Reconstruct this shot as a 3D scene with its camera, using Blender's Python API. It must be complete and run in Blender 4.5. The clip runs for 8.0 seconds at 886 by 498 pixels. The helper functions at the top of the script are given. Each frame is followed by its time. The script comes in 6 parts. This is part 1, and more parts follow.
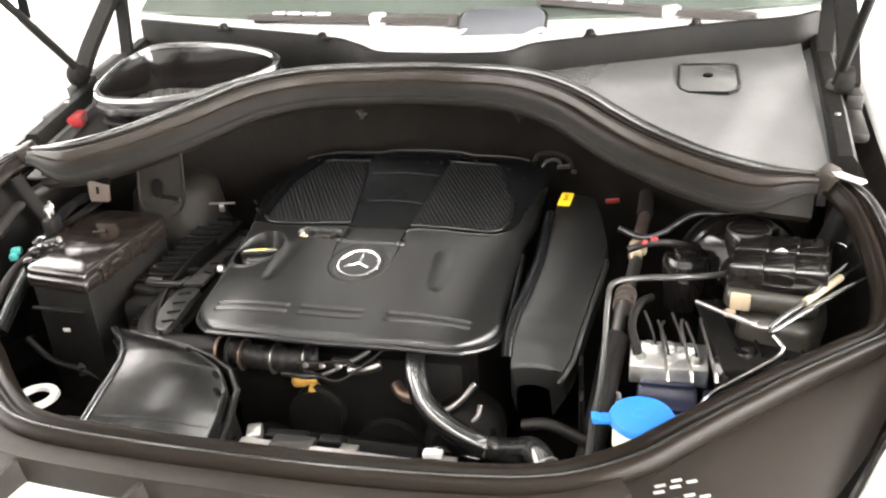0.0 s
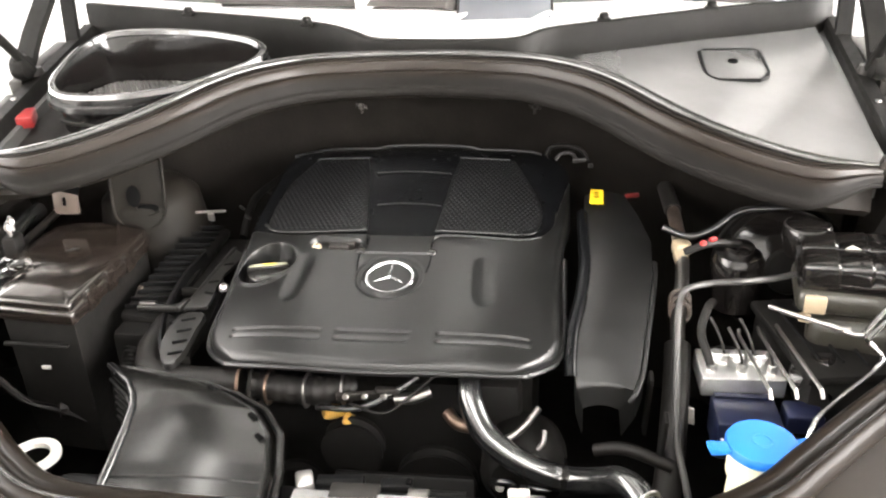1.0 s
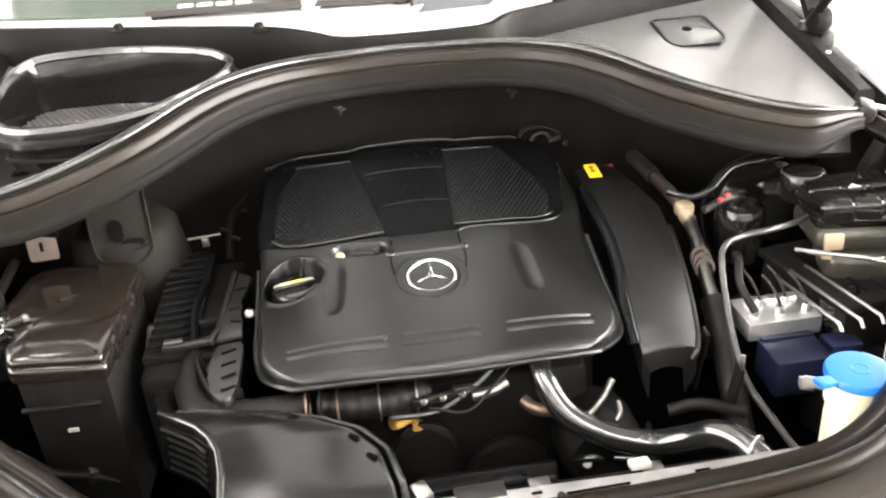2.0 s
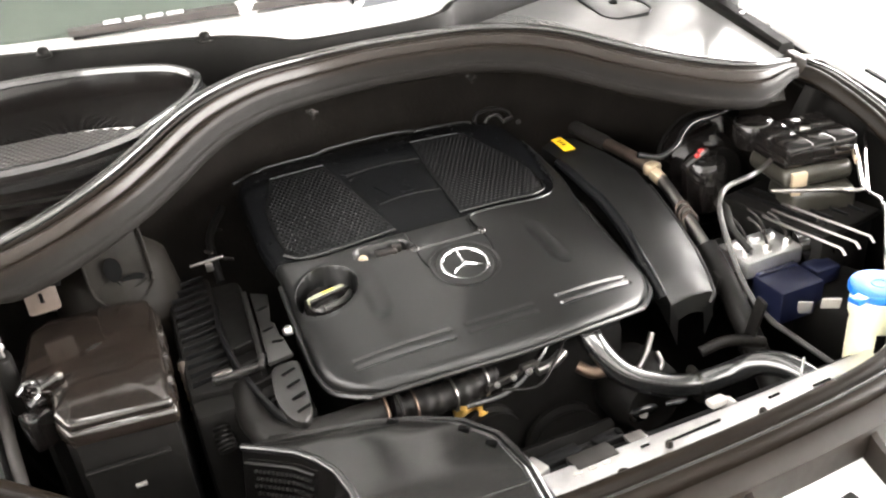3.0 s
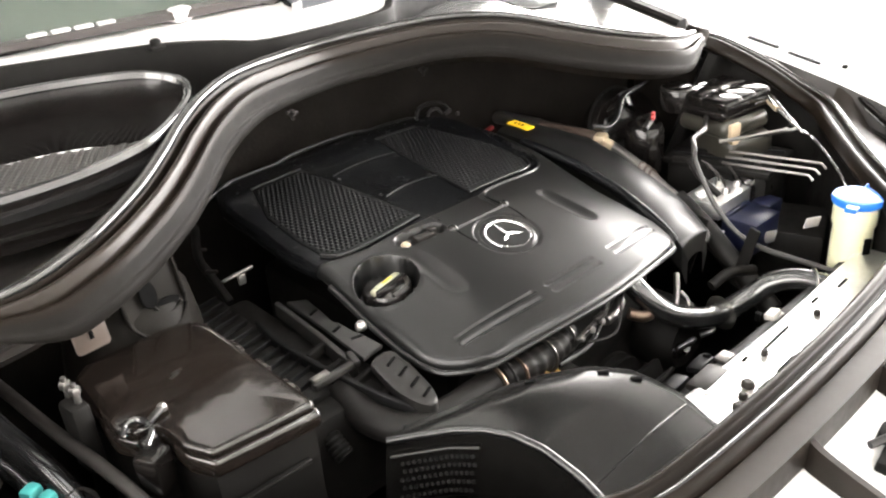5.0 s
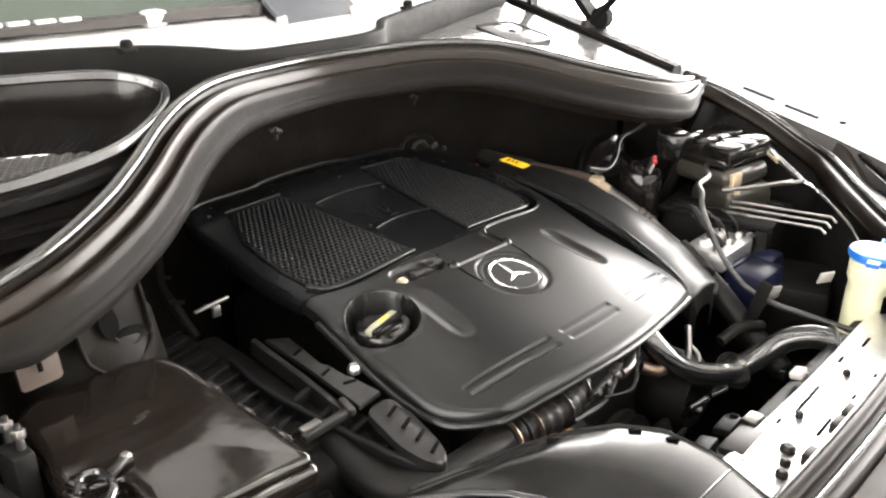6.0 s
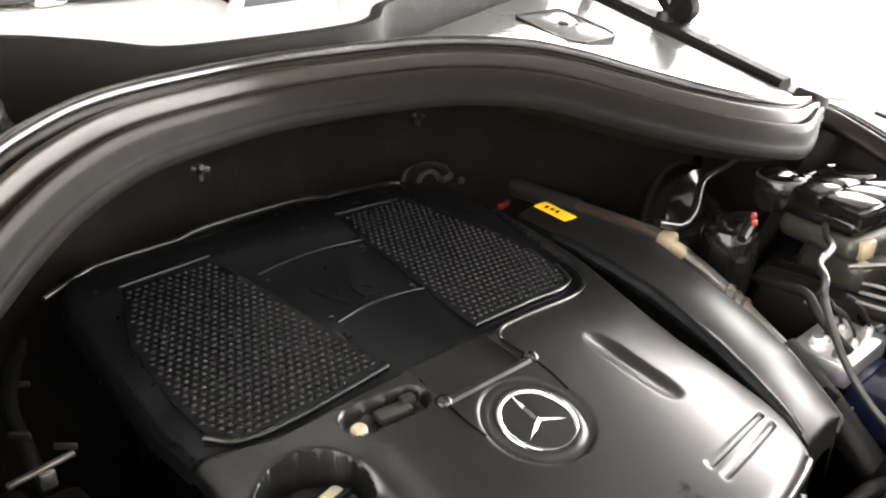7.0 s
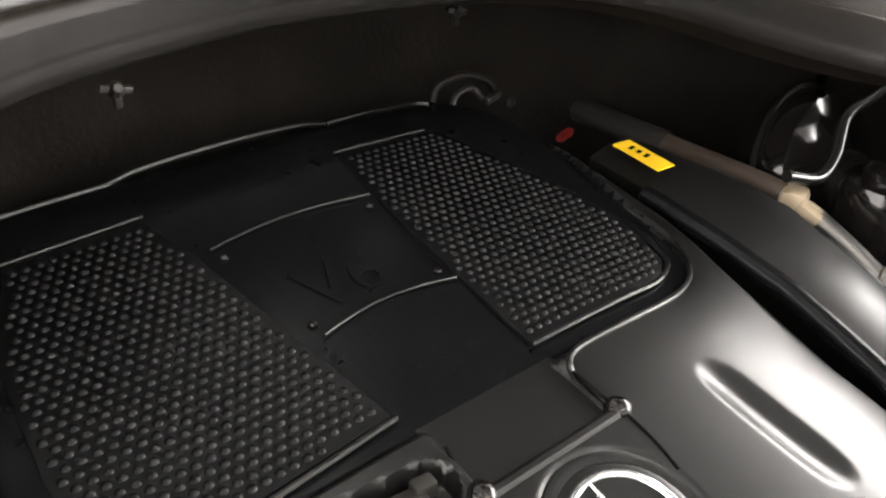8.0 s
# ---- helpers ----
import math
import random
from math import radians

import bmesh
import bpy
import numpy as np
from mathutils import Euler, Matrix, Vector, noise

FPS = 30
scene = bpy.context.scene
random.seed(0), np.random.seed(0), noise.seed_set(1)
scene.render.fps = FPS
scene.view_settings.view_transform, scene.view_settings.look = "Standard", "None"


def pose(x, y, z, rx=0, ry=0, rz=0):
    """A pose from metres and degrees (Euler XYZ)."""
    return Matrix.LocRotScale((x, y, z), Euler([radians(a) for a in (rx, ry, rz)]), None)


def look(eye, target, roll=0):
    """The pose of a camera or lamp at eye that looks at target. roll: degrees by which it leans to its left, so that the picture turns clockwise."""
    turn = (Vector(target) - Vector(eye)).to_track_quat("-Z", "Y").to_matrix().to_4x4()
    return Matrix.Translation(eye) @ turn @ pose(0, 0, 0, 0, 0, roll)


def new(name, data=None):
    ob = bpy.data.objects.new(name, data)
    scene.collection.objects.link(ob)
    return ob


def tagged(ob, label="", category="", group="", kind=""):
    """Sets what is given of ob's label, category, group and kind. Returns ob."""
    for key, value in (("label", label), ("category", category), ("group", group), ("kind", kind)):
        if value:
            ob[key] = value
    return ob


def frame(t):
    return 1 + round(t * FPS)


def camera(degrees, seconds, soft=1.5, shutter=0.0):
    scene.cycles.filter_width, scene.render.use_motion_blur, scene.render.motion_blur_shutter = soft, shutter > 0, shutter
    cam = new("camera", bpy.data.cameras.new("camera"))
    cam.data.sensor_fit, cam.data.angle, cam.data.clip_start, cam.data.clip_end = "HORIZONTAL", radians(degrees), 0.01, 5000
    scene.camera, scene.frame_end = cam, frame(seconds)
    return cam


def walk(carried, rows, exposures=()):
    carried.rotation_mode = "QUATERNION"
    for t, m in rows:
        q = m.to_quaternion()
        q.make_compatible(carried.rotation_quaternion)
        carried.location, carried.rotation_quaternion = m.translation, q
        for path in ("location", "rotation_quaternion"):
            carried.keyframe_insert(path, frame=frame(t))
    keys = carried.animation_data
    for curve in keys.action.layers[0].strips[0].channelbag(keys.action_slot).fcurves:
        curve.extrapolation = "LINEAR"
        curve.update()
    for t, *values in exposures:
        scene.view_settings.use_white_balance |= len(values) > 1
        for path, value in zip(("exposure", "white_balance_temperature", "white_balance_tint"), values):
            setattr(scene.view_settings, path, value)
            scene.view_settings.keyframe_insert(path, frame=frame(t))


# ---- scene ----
cam = camera(55.5, 8.0, soft=2.2)

PATH = [
    (0, (0.474, -1.171, 1.598), (-0.017, 0.577, 0.76), -3.4),
    (0.5, (0.38, -1.148, 1.589), (-0.039, 0.613, 0.738), -2.0),
    (1, (0.234, -1.077, 1.589), (-0.018, 0.698, 0.701), -2.2),
    (1.5, (0.102, -1.052, 1.591), (0.018, 0.727, 0.682), -2.6),
    (2, (-0.072, -1.066, 1.588), (0.08, 0.708, 0.679), -4.4),
    (2.2, (-0.146, -1.067, 1.593), (0.1, 0.695, 0.678), -4.7),
    (3.3, (-0.473, -0.962, 1.626), (0.229, 0.639, 0.654), -7.0),
    (3.5, (-0.533, -0.94, 1.614), (0.241, 0.632, 0.651), -7.9),
    (4, (-0.688, -0.89, 1.614), (0.267, 0.575, 0.643), -8.7),
    (4.2, (-0.721, -0.87, 1.612), (0.277, 0.558, 0.631), -8.7),
    (5.3, (-0.823, -0.749, 1.537), (0.399, 0.562, 0.649), -2.9),
    (5.5, (-0.828, -0.725, 1.514), (0.428, 0.578, 0.663), -1.6),
    (6, (-0.807, -0.642, 1.493), (0.512, 0.624, 0.683), 0.1),
    (6.5, (-0.618, -0.504, 1.465), (0.668, 0.795, 0.656), 0.4),
    (7, (-0.463, -0.378, 1.449), (0.756, 0.948, 0.579), 1.5),
    (7.5, (-0.344, -0.253, 1.407), (0.781, 1.077, 0.426), 1.5),
    (8, (-0.275, -0.155, 1.369), (0.815, 1.115, 0.274), 2.7),
]
walk(cam, [(t, look(eye, target, roll)) for t, eye, target, roll in PATH], exposures=[(0.0, 0.44), (1.2, 0.62), (2.0, 0.54), (4.0, 0.42), (5.5, 0.16), (7.0, -0.02), (8.0, -0.22)])

# ---------------------------------------------------------------- world and light
world = bpy.data.worlds.new("hall_world")
world.use_nodes = True
scene.world = world
world.node_tree.nodes["Background"].inputs[0].default_value = (1.0, 0.97, 0.93, 1)
world.node_tree.nodes["Background"].inputs[1].default_value = 0.02
scene.view_settings.exposure = 0.0


# ---------------------------------------------------------------- materials
def material(name, colour, rough=0.5, metal=0.0, coat=0.0, grain=0.0, grain_size=900.0, wear=0.12, patch=14.0,
             spec=0.5, transmission=0.0, emit=0.0, rough_var=0.1, ior=1.5):
    """A surface with broad patches in colour and gloss and a fine grain in relief."""
    m = bpy.data.materials.new(name)
    m.use_nodes = True
    nt = m.node_tree
    b = nt.nodes["Principled BSDF"]
    b.inputs["Metallic"].default_value = metal
    b.inputs["Specular IOR Level"].default_value = spec
    b.inputs["IOR"].default_value = ior
    b.inputs["Coat Weight"].default_value = coat
    b.inputs["Coat Roughness"].default_value = 0.05
    b.inputs["Transmission Weight"].default_value = transmission
    if emit:
        b.inputs["Emission Color"].default_value = (*colour, 1)
        b.inputs["Emission Strength"].default_value = emit
    co = nt.nodes.new("ShaderNodeTexCoord")
    big = nt.nodes.new("ShaderNodeTexNoise")
    big.inputs["Scale"].default_value = patch
    big.inputs["Detail"].default_value = 6.0
    big.inputs["Roughness"].default_value = 0.65
    nt.links.new(co.outputs["Object"], big.inputs["Vector"])
    ramp = nt.nodes.new("ShaderNodeMapRange")
    ramp.inputs["From Min"].default_value, ramp.inputs["From Max"].default_value = 0.3, 0.7
    ramp.inputs["To Min"].default_value, ramp.inputs["To Max"].default_value = 1 - wear, 1 + wear
    nt.links.new(big.outputs["Fac"], ramp.inputs["Value"])
    mul = nt.nodes.new("ShaderNodeVectorMath")
    mul.operation = "SCALE"
    mul.inputs[0].default_value = colour
    nt.links.new(ramp.outputs[0], mul.inputs["Scale"])
    nt.links.new(mul.outputs[0], b.inputs["Base Color"])
    rr = nt.nodes.new("ShaderNodeMapRange")
    rr.inputs["From Min"].default_value, rr.inputs["From Max"].default_value = 0.3, 0.7
    rr.inputs["To Min"].default_value = max(0.0, rough * (1 - rough_var))
    rr.inputs["To Max"].default_value = min(1.0, rough * (1 + rough_var))
    dust = nt.nodes.new("ShaderNodeTexNoise")
    dust.inputs["Scale"].default_value = patch * 5.3
    dust.inputs["Detail"].default_value = 5.0
    nt.links.new(co.outputs["Object"], dust.inputs["Vector"])
    nt.links.new(dust.outputs["Fac"], rr.inputs["Value"])
    nt.links.new(rr.outputs[0], b.inputs["Roughness"])
    if grain:
        fine = nt.nodes.new("ShaderNodeTexNoise")
        fine.inputs["Scale"].default_value = grain_size
        fine.inputs["Detail"].default_value = 2.0
        nt.links.new(co.outputs["Object"], fine.inputs["Vector"])
        bump = nt.nodes.new("ShaderNodeBump")
        bump.inputs["Strength"].default_value = grain
        bump.inputs["Distance"].default_value = 0.001
        nt.links.new(fine.outputs["Fac"], bump.inputs["Height"])
        nt.links.new(bump.outputs[0], b.inputs["Normal"])
    return m


COVER = material("satin_black_plastic", (0.0042, 0.0042, 0.0040), 0.31, spec=0.46, rough_var=0.0, wear=0.06)
TRAY = material("smooth_black_tray", (0.0038, 0.004, 0.0044), 0.26, rough_var=0.06, spec=0.14)
SCOOP = material("satin_scoop_plastic", (0.0062, 0.0059, 0.0055), 0.20, rough_var=0.0, wear=0.05, spec=0.45)
COVER_DARK = material("black_tray_plastic", (0.0042, 0.0042, 0.0044), 0.45, grain=0.0, spec=0.14)
DOTS = material("dotted_grille_plastic", (0.0045, 0.0045, 0.0048), 0.33, spec=0.16)
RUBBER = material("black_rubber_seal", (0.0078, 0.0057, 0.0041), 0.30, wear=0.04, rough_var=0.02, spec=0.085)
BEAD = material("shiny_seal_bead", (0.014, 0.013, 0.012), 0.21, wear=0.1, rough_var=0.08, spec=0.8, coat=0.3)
LIT_RUBBER = material("lit_seal_ridge", (0.013, 0.0095, 0.007), 0.29, wear=0.05, rough_var=0.03, spec=0.26)
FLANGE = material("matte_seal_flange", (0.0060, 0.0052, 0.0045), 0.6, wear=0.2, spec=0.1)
RUBBER_DARK = material("dull_rubber", (0.0075, 0.0067, 0.006), 0.5, spec=0.22, grain=0.0)
HOSE = material("shiny_rubber_hose", (0.010, 0.010, 0.010), 0.20, spec=0.7)
WETHOSE = material("wet_black_hose", (0.012, 0.012, 0.012), 0.2, spec=1.0, coat=0.7)
GLOSS = material("glossy_black_plastic", (0.008, 0.007, 0.0065), 0.11, grain=0.0, rough_var=0.3)
FUSE = material("brown_black_plastic", (0.0105, 0.0080, 0.0066), 0.11, spec=0.7, rough_var=0.25, grain=0.8, grain_size=17)
BAY = material("bay_black_metal", (0.0066, 0.0061, 0.0055), 0.6, wear=0.3, spec=0.14)
FIREWALL = material("black_sound_felt", (0.0125, 0.0110, 0.0096), 0.9, wear=0.35, spec=0.04, grain=0.5, grain_size=160)
BAY_GREY = material("dusty_dark_metal", (0.017, 0.015, 0.0135), 0.45, wear=0.3, spec=0.35)
SHELF = material("dark_grey_plastic", (0.030, 0.0285, 0.027), 0.34, grain=0.0, wear=0.15)
COWL = material("cowl_grey_plastic", (0.58, 0.575, 0.565), 0.34, grain=0.0, wear=0.08)
SCUTTLE = material("silver_grey_panel", (0.105, 0.105, 0.1035), 0.20, grain=0.0, wear=0.10, patch=7.0)
TRIM = material("front_trim_plastic", (0.0125, 0.0095, 0.0073), 0.48, wear=0.12, spec=0.25)
CHROME = material("chrome", (0.80, 0.80, 0.81), 0.16, metal=1.0, wear=0.03)
STEEL = material("bare_steel", (0.55, 0.54, 0.52), 0.32, metal=1.0, wear=0.15, grain=0.0)
ALLOY = material("cast_alloy", (0.86, 0.855, 0.85), 0.42, metal=1.0, grain=0.4, grain_size=400, wear=0.2)
TAPE = material("silver_foil", (0.7, 0.68, 0.63), 0.22, metal=1.0, grain=0.5, grain_size=200, wear=0.2)
DULL = material("dull_steel", (0.24, 0.23, 0.22), 0.36, metal=1.0, wear=0.2)
LINE = material("polished_brake_line", (0.45, 0.445, 0.44), 0.2, metal=1.0, wear=0.15)
BRASS = material("brown_copper_pipe", (0.15, 0.105, 0.078), 0.36, metal=0.8, wear=0.3, grain=0.0)
BEIGE = material("beige_nylon", (0.36, 0.29, 0.20), 0.4, wear=0.2)
TANK = material("murky_tank_plastic", (0.032, 0.030, 0.024), 0.3, wear=0.25)
RIB = material("worn_grey_plastic", (0.0105, 0.0100, 0.0093), 0.34, wear=0.3, patch=40.0)
TOWER = material("dusty_brown_steel", (0.0080, 0.0068, 0.0054), 0.55, wear=0.35, spec=0.1)
TAN = material("tan_plate", (0.055, 0.040, 0.031), 0.5, wear=0.2, grain=0.0)
BLUE = material("blue_cap_plastic", (0.012, 0.13, 0.50), 0.35, grain=0.0, wear=0.06)
NAVY = material("navy_plastic", (0.006, 0.008, 0.025), 0.35, wear=0.15)
MILKY = material("milky_yellow_plastic", (0.70, 0.69, 0.47), 0.4, wear=0.08)
YELLOW = material("yellow_label", (0.80, 0.50, 0.02), 0.4, wear=0.1)
HANDLE = material("glare_cap_grip", (0.30, 0.295, 0.215), 0.25, wear=0.3, patch=60)
RED = material("red_plastic", (0.26, 0.018, 0.018), 0.4, wear=0.15)
WHITE_PLASTIC = material("white_clip_plastic", (0.40, 0.385, 0.36), 0.4, wear=0.1)
TEAL = material("teal_connector", (0.07, 0.40, 0.38), 0.4, wear=0.1)
ORANGE = material("amber_plastic", (0.55, 0.33, 0.08), 0.45, wear=0.25)
INK = material("print_black", (0.0015, 0.0015, 0.0015), 0.7, spec=0.05)
DUCT = material("matte_duct_plastic", (0.0044, 0.0043, 0.0041), 0.38, spec=0.55, rough_var=0.0, wear=0.06)
GREY_PRINT = material("print_grey", (0.20, 0.20, 0.19), 0.5)
PAINT = material("white_car_paint", (0.75, 0.75, 0.74), 0.35, coat=1.0, wear=0.02, grain=0.0)
GLASS_DARK = material("windscreen_glass", (0.095, 0.112, 0.096), 0.05, wear=0.05)
LAMP_GLASS = material("headlamp_lens", (0.75, 0.76, 0.77), 0.08, wear=0.03)
WIPER = material("wiper_black", (0.024, 0.020, 0.018), 0.36, wear=0.15)
GREYPAD = material("blue_grey_plastic", (0.085, 0.09, 0.10), 0.36, wear=0.08)
MESH = material("mesh_grey_plastic", (0.12, 0.115, 0.11), 0.36)
WALLM = material("white_wall_paint", (0.62, 0.61, 0.60), 0.6, wear=0.03, patch=1.5, grain=0.1, grain_size=80)
FLOORM = material("pale_floor_tiles", (0.66, 0.65, 0.64), 0.32, wear=0.06, patch=2.0)
CEIL = material("dark_ceiling_paint", (0.10, 0.098, 0.095), 0.7, wear=0.03, patch=1.5)
GLOW = material("lit_diffuser", (1.0, 0.98, 0.95), 0.5, emit=14.0)
GLOW_EAST = material("bright_window_glow", (1.0, 0.965, 0.935), 0.9, emit=24.0)
GLOW_WEST = material("soft_window_glow", (1.0, 0.965, 0.935), 0.9, emit=6.0)
ALU = material("window_frame_metal", (0.55, 0.55, 0.54), 0.4, metal=0.6)
HOODPAD = material("hood_dark_pad", (0.012, 0.012, 0.012), 0.8, grain=0.5, grain_size=120)


# ---------------------------------------------------------------- building helpers
HOME = {}


def thing(name, label, category, base=(0, 0, 0), group="", kind=""):
    ob = new(name)
    ob.empty_display_size = 0.02
    ob.location = base
    HOME[ob.name] = Vector(base)
    return tagged(ob, label, category, group, kind)


def to_mesh(name, bm, mat, origin, angle=38.0):
    bmesh.ops.translate(bm, verts=bm.verts, vec=-Vector(origin))
    bmesh.ops.recalc_face_normals(bm, faces=bm.faces)
    me = bpy.data.meshes.new(name)
    for f in bm.faces:
        f.smooth = True
    bm.to_mesh(me)
    bm.free()
    me.set_sharp_from_angle(angle=radians(angle))
    for m in (mat if isinstance(mat, (list, tuple)) else [mat]):
        me.materials.append(m)
    return me


def part(name, bm, mat, parent, label="", angle=38.0):
    """One mesh (given in world places) under a thing or a part."""
    home = HOME[parent.name]
    ob = new(name, to_mesh(name, bm, mat, home, angle))
    ob.parent = parent
    HOME[ob.name] = home
    return tagged(ob, label)


def single(name, bm, mat, label, category, kind="", group="", angle=38.0, base=None):
    """A thing of one mesh, with its origin at the foot of its bounds."""
    if base is None:
        v = [x.co for x in bm.verts]
        base = Vector(((min(c.x for c in v) + max(c.x for c in v)) / 2, (min(c.y for c in v) + max(c.y for c in v)) / 2, min(c.z for c in v)))
    ob = new(name, to_mesh(name, bm, mat, base, angle))
    ob.location = base
    HOME[ob.name] = Vector(base)
    return tagged(ob, label, category, group, kind)


def merge(*bms):
    out = bmesh.new()
    for b in bms:
        me = bpy.data.meshes.new("joint")
        b.to_mesh(me)
        b.free()
        out.from_mesh(me)
        bpy.data.meshes.remove(me)
    return out


def box(cx, cy, cz, sx, sy, sz, bevel=0.003, turn=(0, 0, 0), seg=2, taper=1.0):
    """A box with rounded edges; taper narrows its top."""
    bm = bmesh.new()
    bmesh.ops.create_cube(bm, size=1.0)
    for v in bm.verts:
        k = taper if v.co.z > 0 else 1.0
        v.co = Vector((v.co.x * sx * k, v.co.y * sy * k, v.co.z * sz))
    if bevel:
        bmesh.ops.bevel(bm, geom=bm.edges[:], offset=min(bevel, 0.45 * min(sx, sy, sz)), segments=seg, profile=0.5, affect="EDGES")
    bmesh.ops.transform(bm, matrix=pose(cx, cy, cz, *turn), verts=bm.verts)
    return bm


def smooth_path(pts, n=8):
    """A Catmull-Rom curve through the points."""
    p = [Vector(q) for q in pts]
    if len(p) < 3:
        return [p[0].lerp(p[-1], i / n) for i in range(n + 1)]
    out = []
    for i in range(len(p) - 1):
        a = p[i - 1] if i else p[0] * 2 - p[1]
        b, c = p[i], p[i + 1]
        d = p[i + 2] if i + 2 < len(p) else p[-1] * 2 - p[-2]
        for k in range(n):
            t = k / n
            out.append(0.5 * ((2 * b) + (c - a) * t + (2 * a - 5 * b + 4 * c - d) * t * t + (3 * b - a - 3 * c + d) * t ** 3))
    out.append(p[-1])
    return out


def sweep(path, profile, up=(0, 0, 1), closed=False, caps=True, scale=None):
    """A profile (side, height) drawn along a path. Side is to the right of the way along it."""
    bm = bmesh.new()
    rings = []
    n = len(path)
    for i, p in enumerate(path):
        a = path[i - 1] if i or closed else path[0]
        b = path[(i + 1) % n] if i < n - 1 or closed else path[-1]
        t = (b - a).normalized()
        side = t.cross(Vector(up)).normalized()
        top = side.cross(t)
        k = scale(i / (n - 1)) if scale else 1.0
        rings.append([bm.verts.new(p + side * (x * k) + top * (z * k)) for x, z in profile])
    m = len(profile)
    for i in range(n if closed else n - 1):
        r, s = rings[i], rings[(i + 1) % n]
        for j in range(m):
            bm.faces.new((r[j], r[(j + 1) % m], s[(j + 1) % m], s[j]))
    if caps and not closed:
        bm.faces.new(rings[0])
        bm.faces.new(rings[-1][::-1])
    return bm


def tube(pts, r, sides=10, n=8, up=(0.1, 0.2, 1), scale=None, straight=False):
    path = [Vector(p) for p in pts] if straight else smooth_path(pts, n)
    prof = [(r * math.cos(2 * math.pi * k / sides), r * math.sin(2 * math.pi * k / sides)) for k in range(sides)]
    return sweep(path, prof, up, scale=scale)


def bellows(pts, r, rings=9, sides=14, depth=0.12, n=16):
    """A corrugated hose."""
    return tube(pts, r, sides, n, scale=lambda u: 1 + depth * math.sin(2 * math.pi * rings * u))


def lathe(profile, at, n=28, m=None, cap=True):
    """A turned shape; profile rows are (radius, height) from below."""
    bm = bmesh.new()
    rings = [[bm.verts.new((r * math.cos(2 * math.pi * k / n), r * math.sin(2 * math.pi * k / n), z)) for k in range(n)] for r, z in profile]
    for a, b in zip(rings, rings[1:]):
        for k in range(n):
            bm.faces.new((a[k], a[(k + 1) % n], b[(k + 1) % n], b[k]))
    if cap:
        bm.faces.new(rings[0][::-1])
        bm.faces.new(rings[-1])
    mat = Matrix.Translation(at) @ (m if m else Matrix.Identity(4))
    bmesh.ops.transform(bm, matrix=mat, verts=bm.verts)
    return bm


def ring(at, r, width, height, n=40, m=None):
    """A flat rounded ring about at."""
    bm = bmesh.new()
    prof = [(-width / 2, 0), (-width / 2 * 0.8, height * 0.7), (0, height), (width / 2 * 0.8, height * 0.7), (width / 2, 0)]
    rows = []
    for k in range(n):
        a = 2 * math.pi * k / n
        rows.append([bm.verts.new(((r + x) * math.cos(a), (r + x) * math.sin(a), z)) for x, z in prof])
    for k in range(n):
        a, b = rows[k], rows[(k + 1) % n]
        for j in range(5):
            bm.faces.new((a[j], a[(j + 1) % 5], b[(j + 1) % 5], b[j]))
    bmesh.ops.transform(bm, matrix=Matrix.Translation(at) @ (m if m else Matrix.Identity(4)), verts=bm.verts)
    return bm


def plate(outline, depth, top=None, bevel=0.002, m=None):
    """A slab over an outline of (x, y), its top at z = 0 or at top(x, y), then set by the matrix m."""
    bm = bmesh.new()
    f = top or (lambda x, y: 0.0)
    a = [bm.verts.new((x, y, f(x, y))) for x, y in outline]
    b = [bm.verts.new((x, y, f(x, y) - depth)) for x, y in outline]
    n = len(a)
    up = bm.faces.new(a)
    bm.faces.new(b[::-1])
    for i in range(n):
        bm.faces.new((a[i], b[i], b[(i + 1) % n], a[(i + 1) % n]))
    if bevel:
        bmesh.ops.bevel(bm, geom=[e for e in up.edges], offset=bevel, segments=2, profile=0.5, affect="EDGES")
    if m:
        bmesh.ops.transform(bm, matrix=m, verts=bm.verts)
    return bm


def surface(f, us, vs):
    """A sheet of points f(u, v)."""
    bm = bmesh.new()
    g = [[bm.verts.new(f(u, v)) for u in us] for v in vs]
    for a, b in zip(g, g[1:]):
        for i in range(len(us) - 1):
            bm.faces.new((a[i], a[i + 1], b[i + 1], b[i]))
    return bm


def thick(bm, depth):
    """Gives a sheet a thickness downwards."""
    geo = bmesh.ops.extrude_face_region(bm, geom=bm.faces[:])
    bmesh.ops.translate(bm, verts=[g for g in geo["geom"] if isinstance(g, bmesh.types.BMVert)], vec=(0, 0, -depth))
    return bm


def steps(a, b, n):
    return [a + (b - a) * i / n for i in range(n + 1)]


def rounded(cx, cy, w, h, r, n=5):
    """A rounded rectangle's outline."""
    out = []
    for qx, qy, s in ((1, 1, 0), (-1, 1, 90), (-1, -1, 180), (1, -1, 270)):
        for k in range(n + 1):
            a = radians(s + 90 * k / n)
            out.append((cx + qx * (w / 2 - r) + r * math.cos(a), cy + qy * (h / 2 - r) + r * math.sin(a)))
    return out


def lerp_rows(rows, x):
    """A value between rows of (x, value)."""
    if x <= rows[0][0]:
        return rows[0][1]
    for (a, p), (b, q) in zip(rows, rows[1:]):
        if x <= b:
            t = (x - a) / (b - a)
            return p + (q - p) * t
    return rows[-1][1]


def smoothstep(a, b, x):
    t = min(1.0, max(0.0, (x - a) / (b - a)))
    return t * t * (3 - 2 * t)


def mirror(pts):
    return [(-x, y, z) for x, y, z in pts]

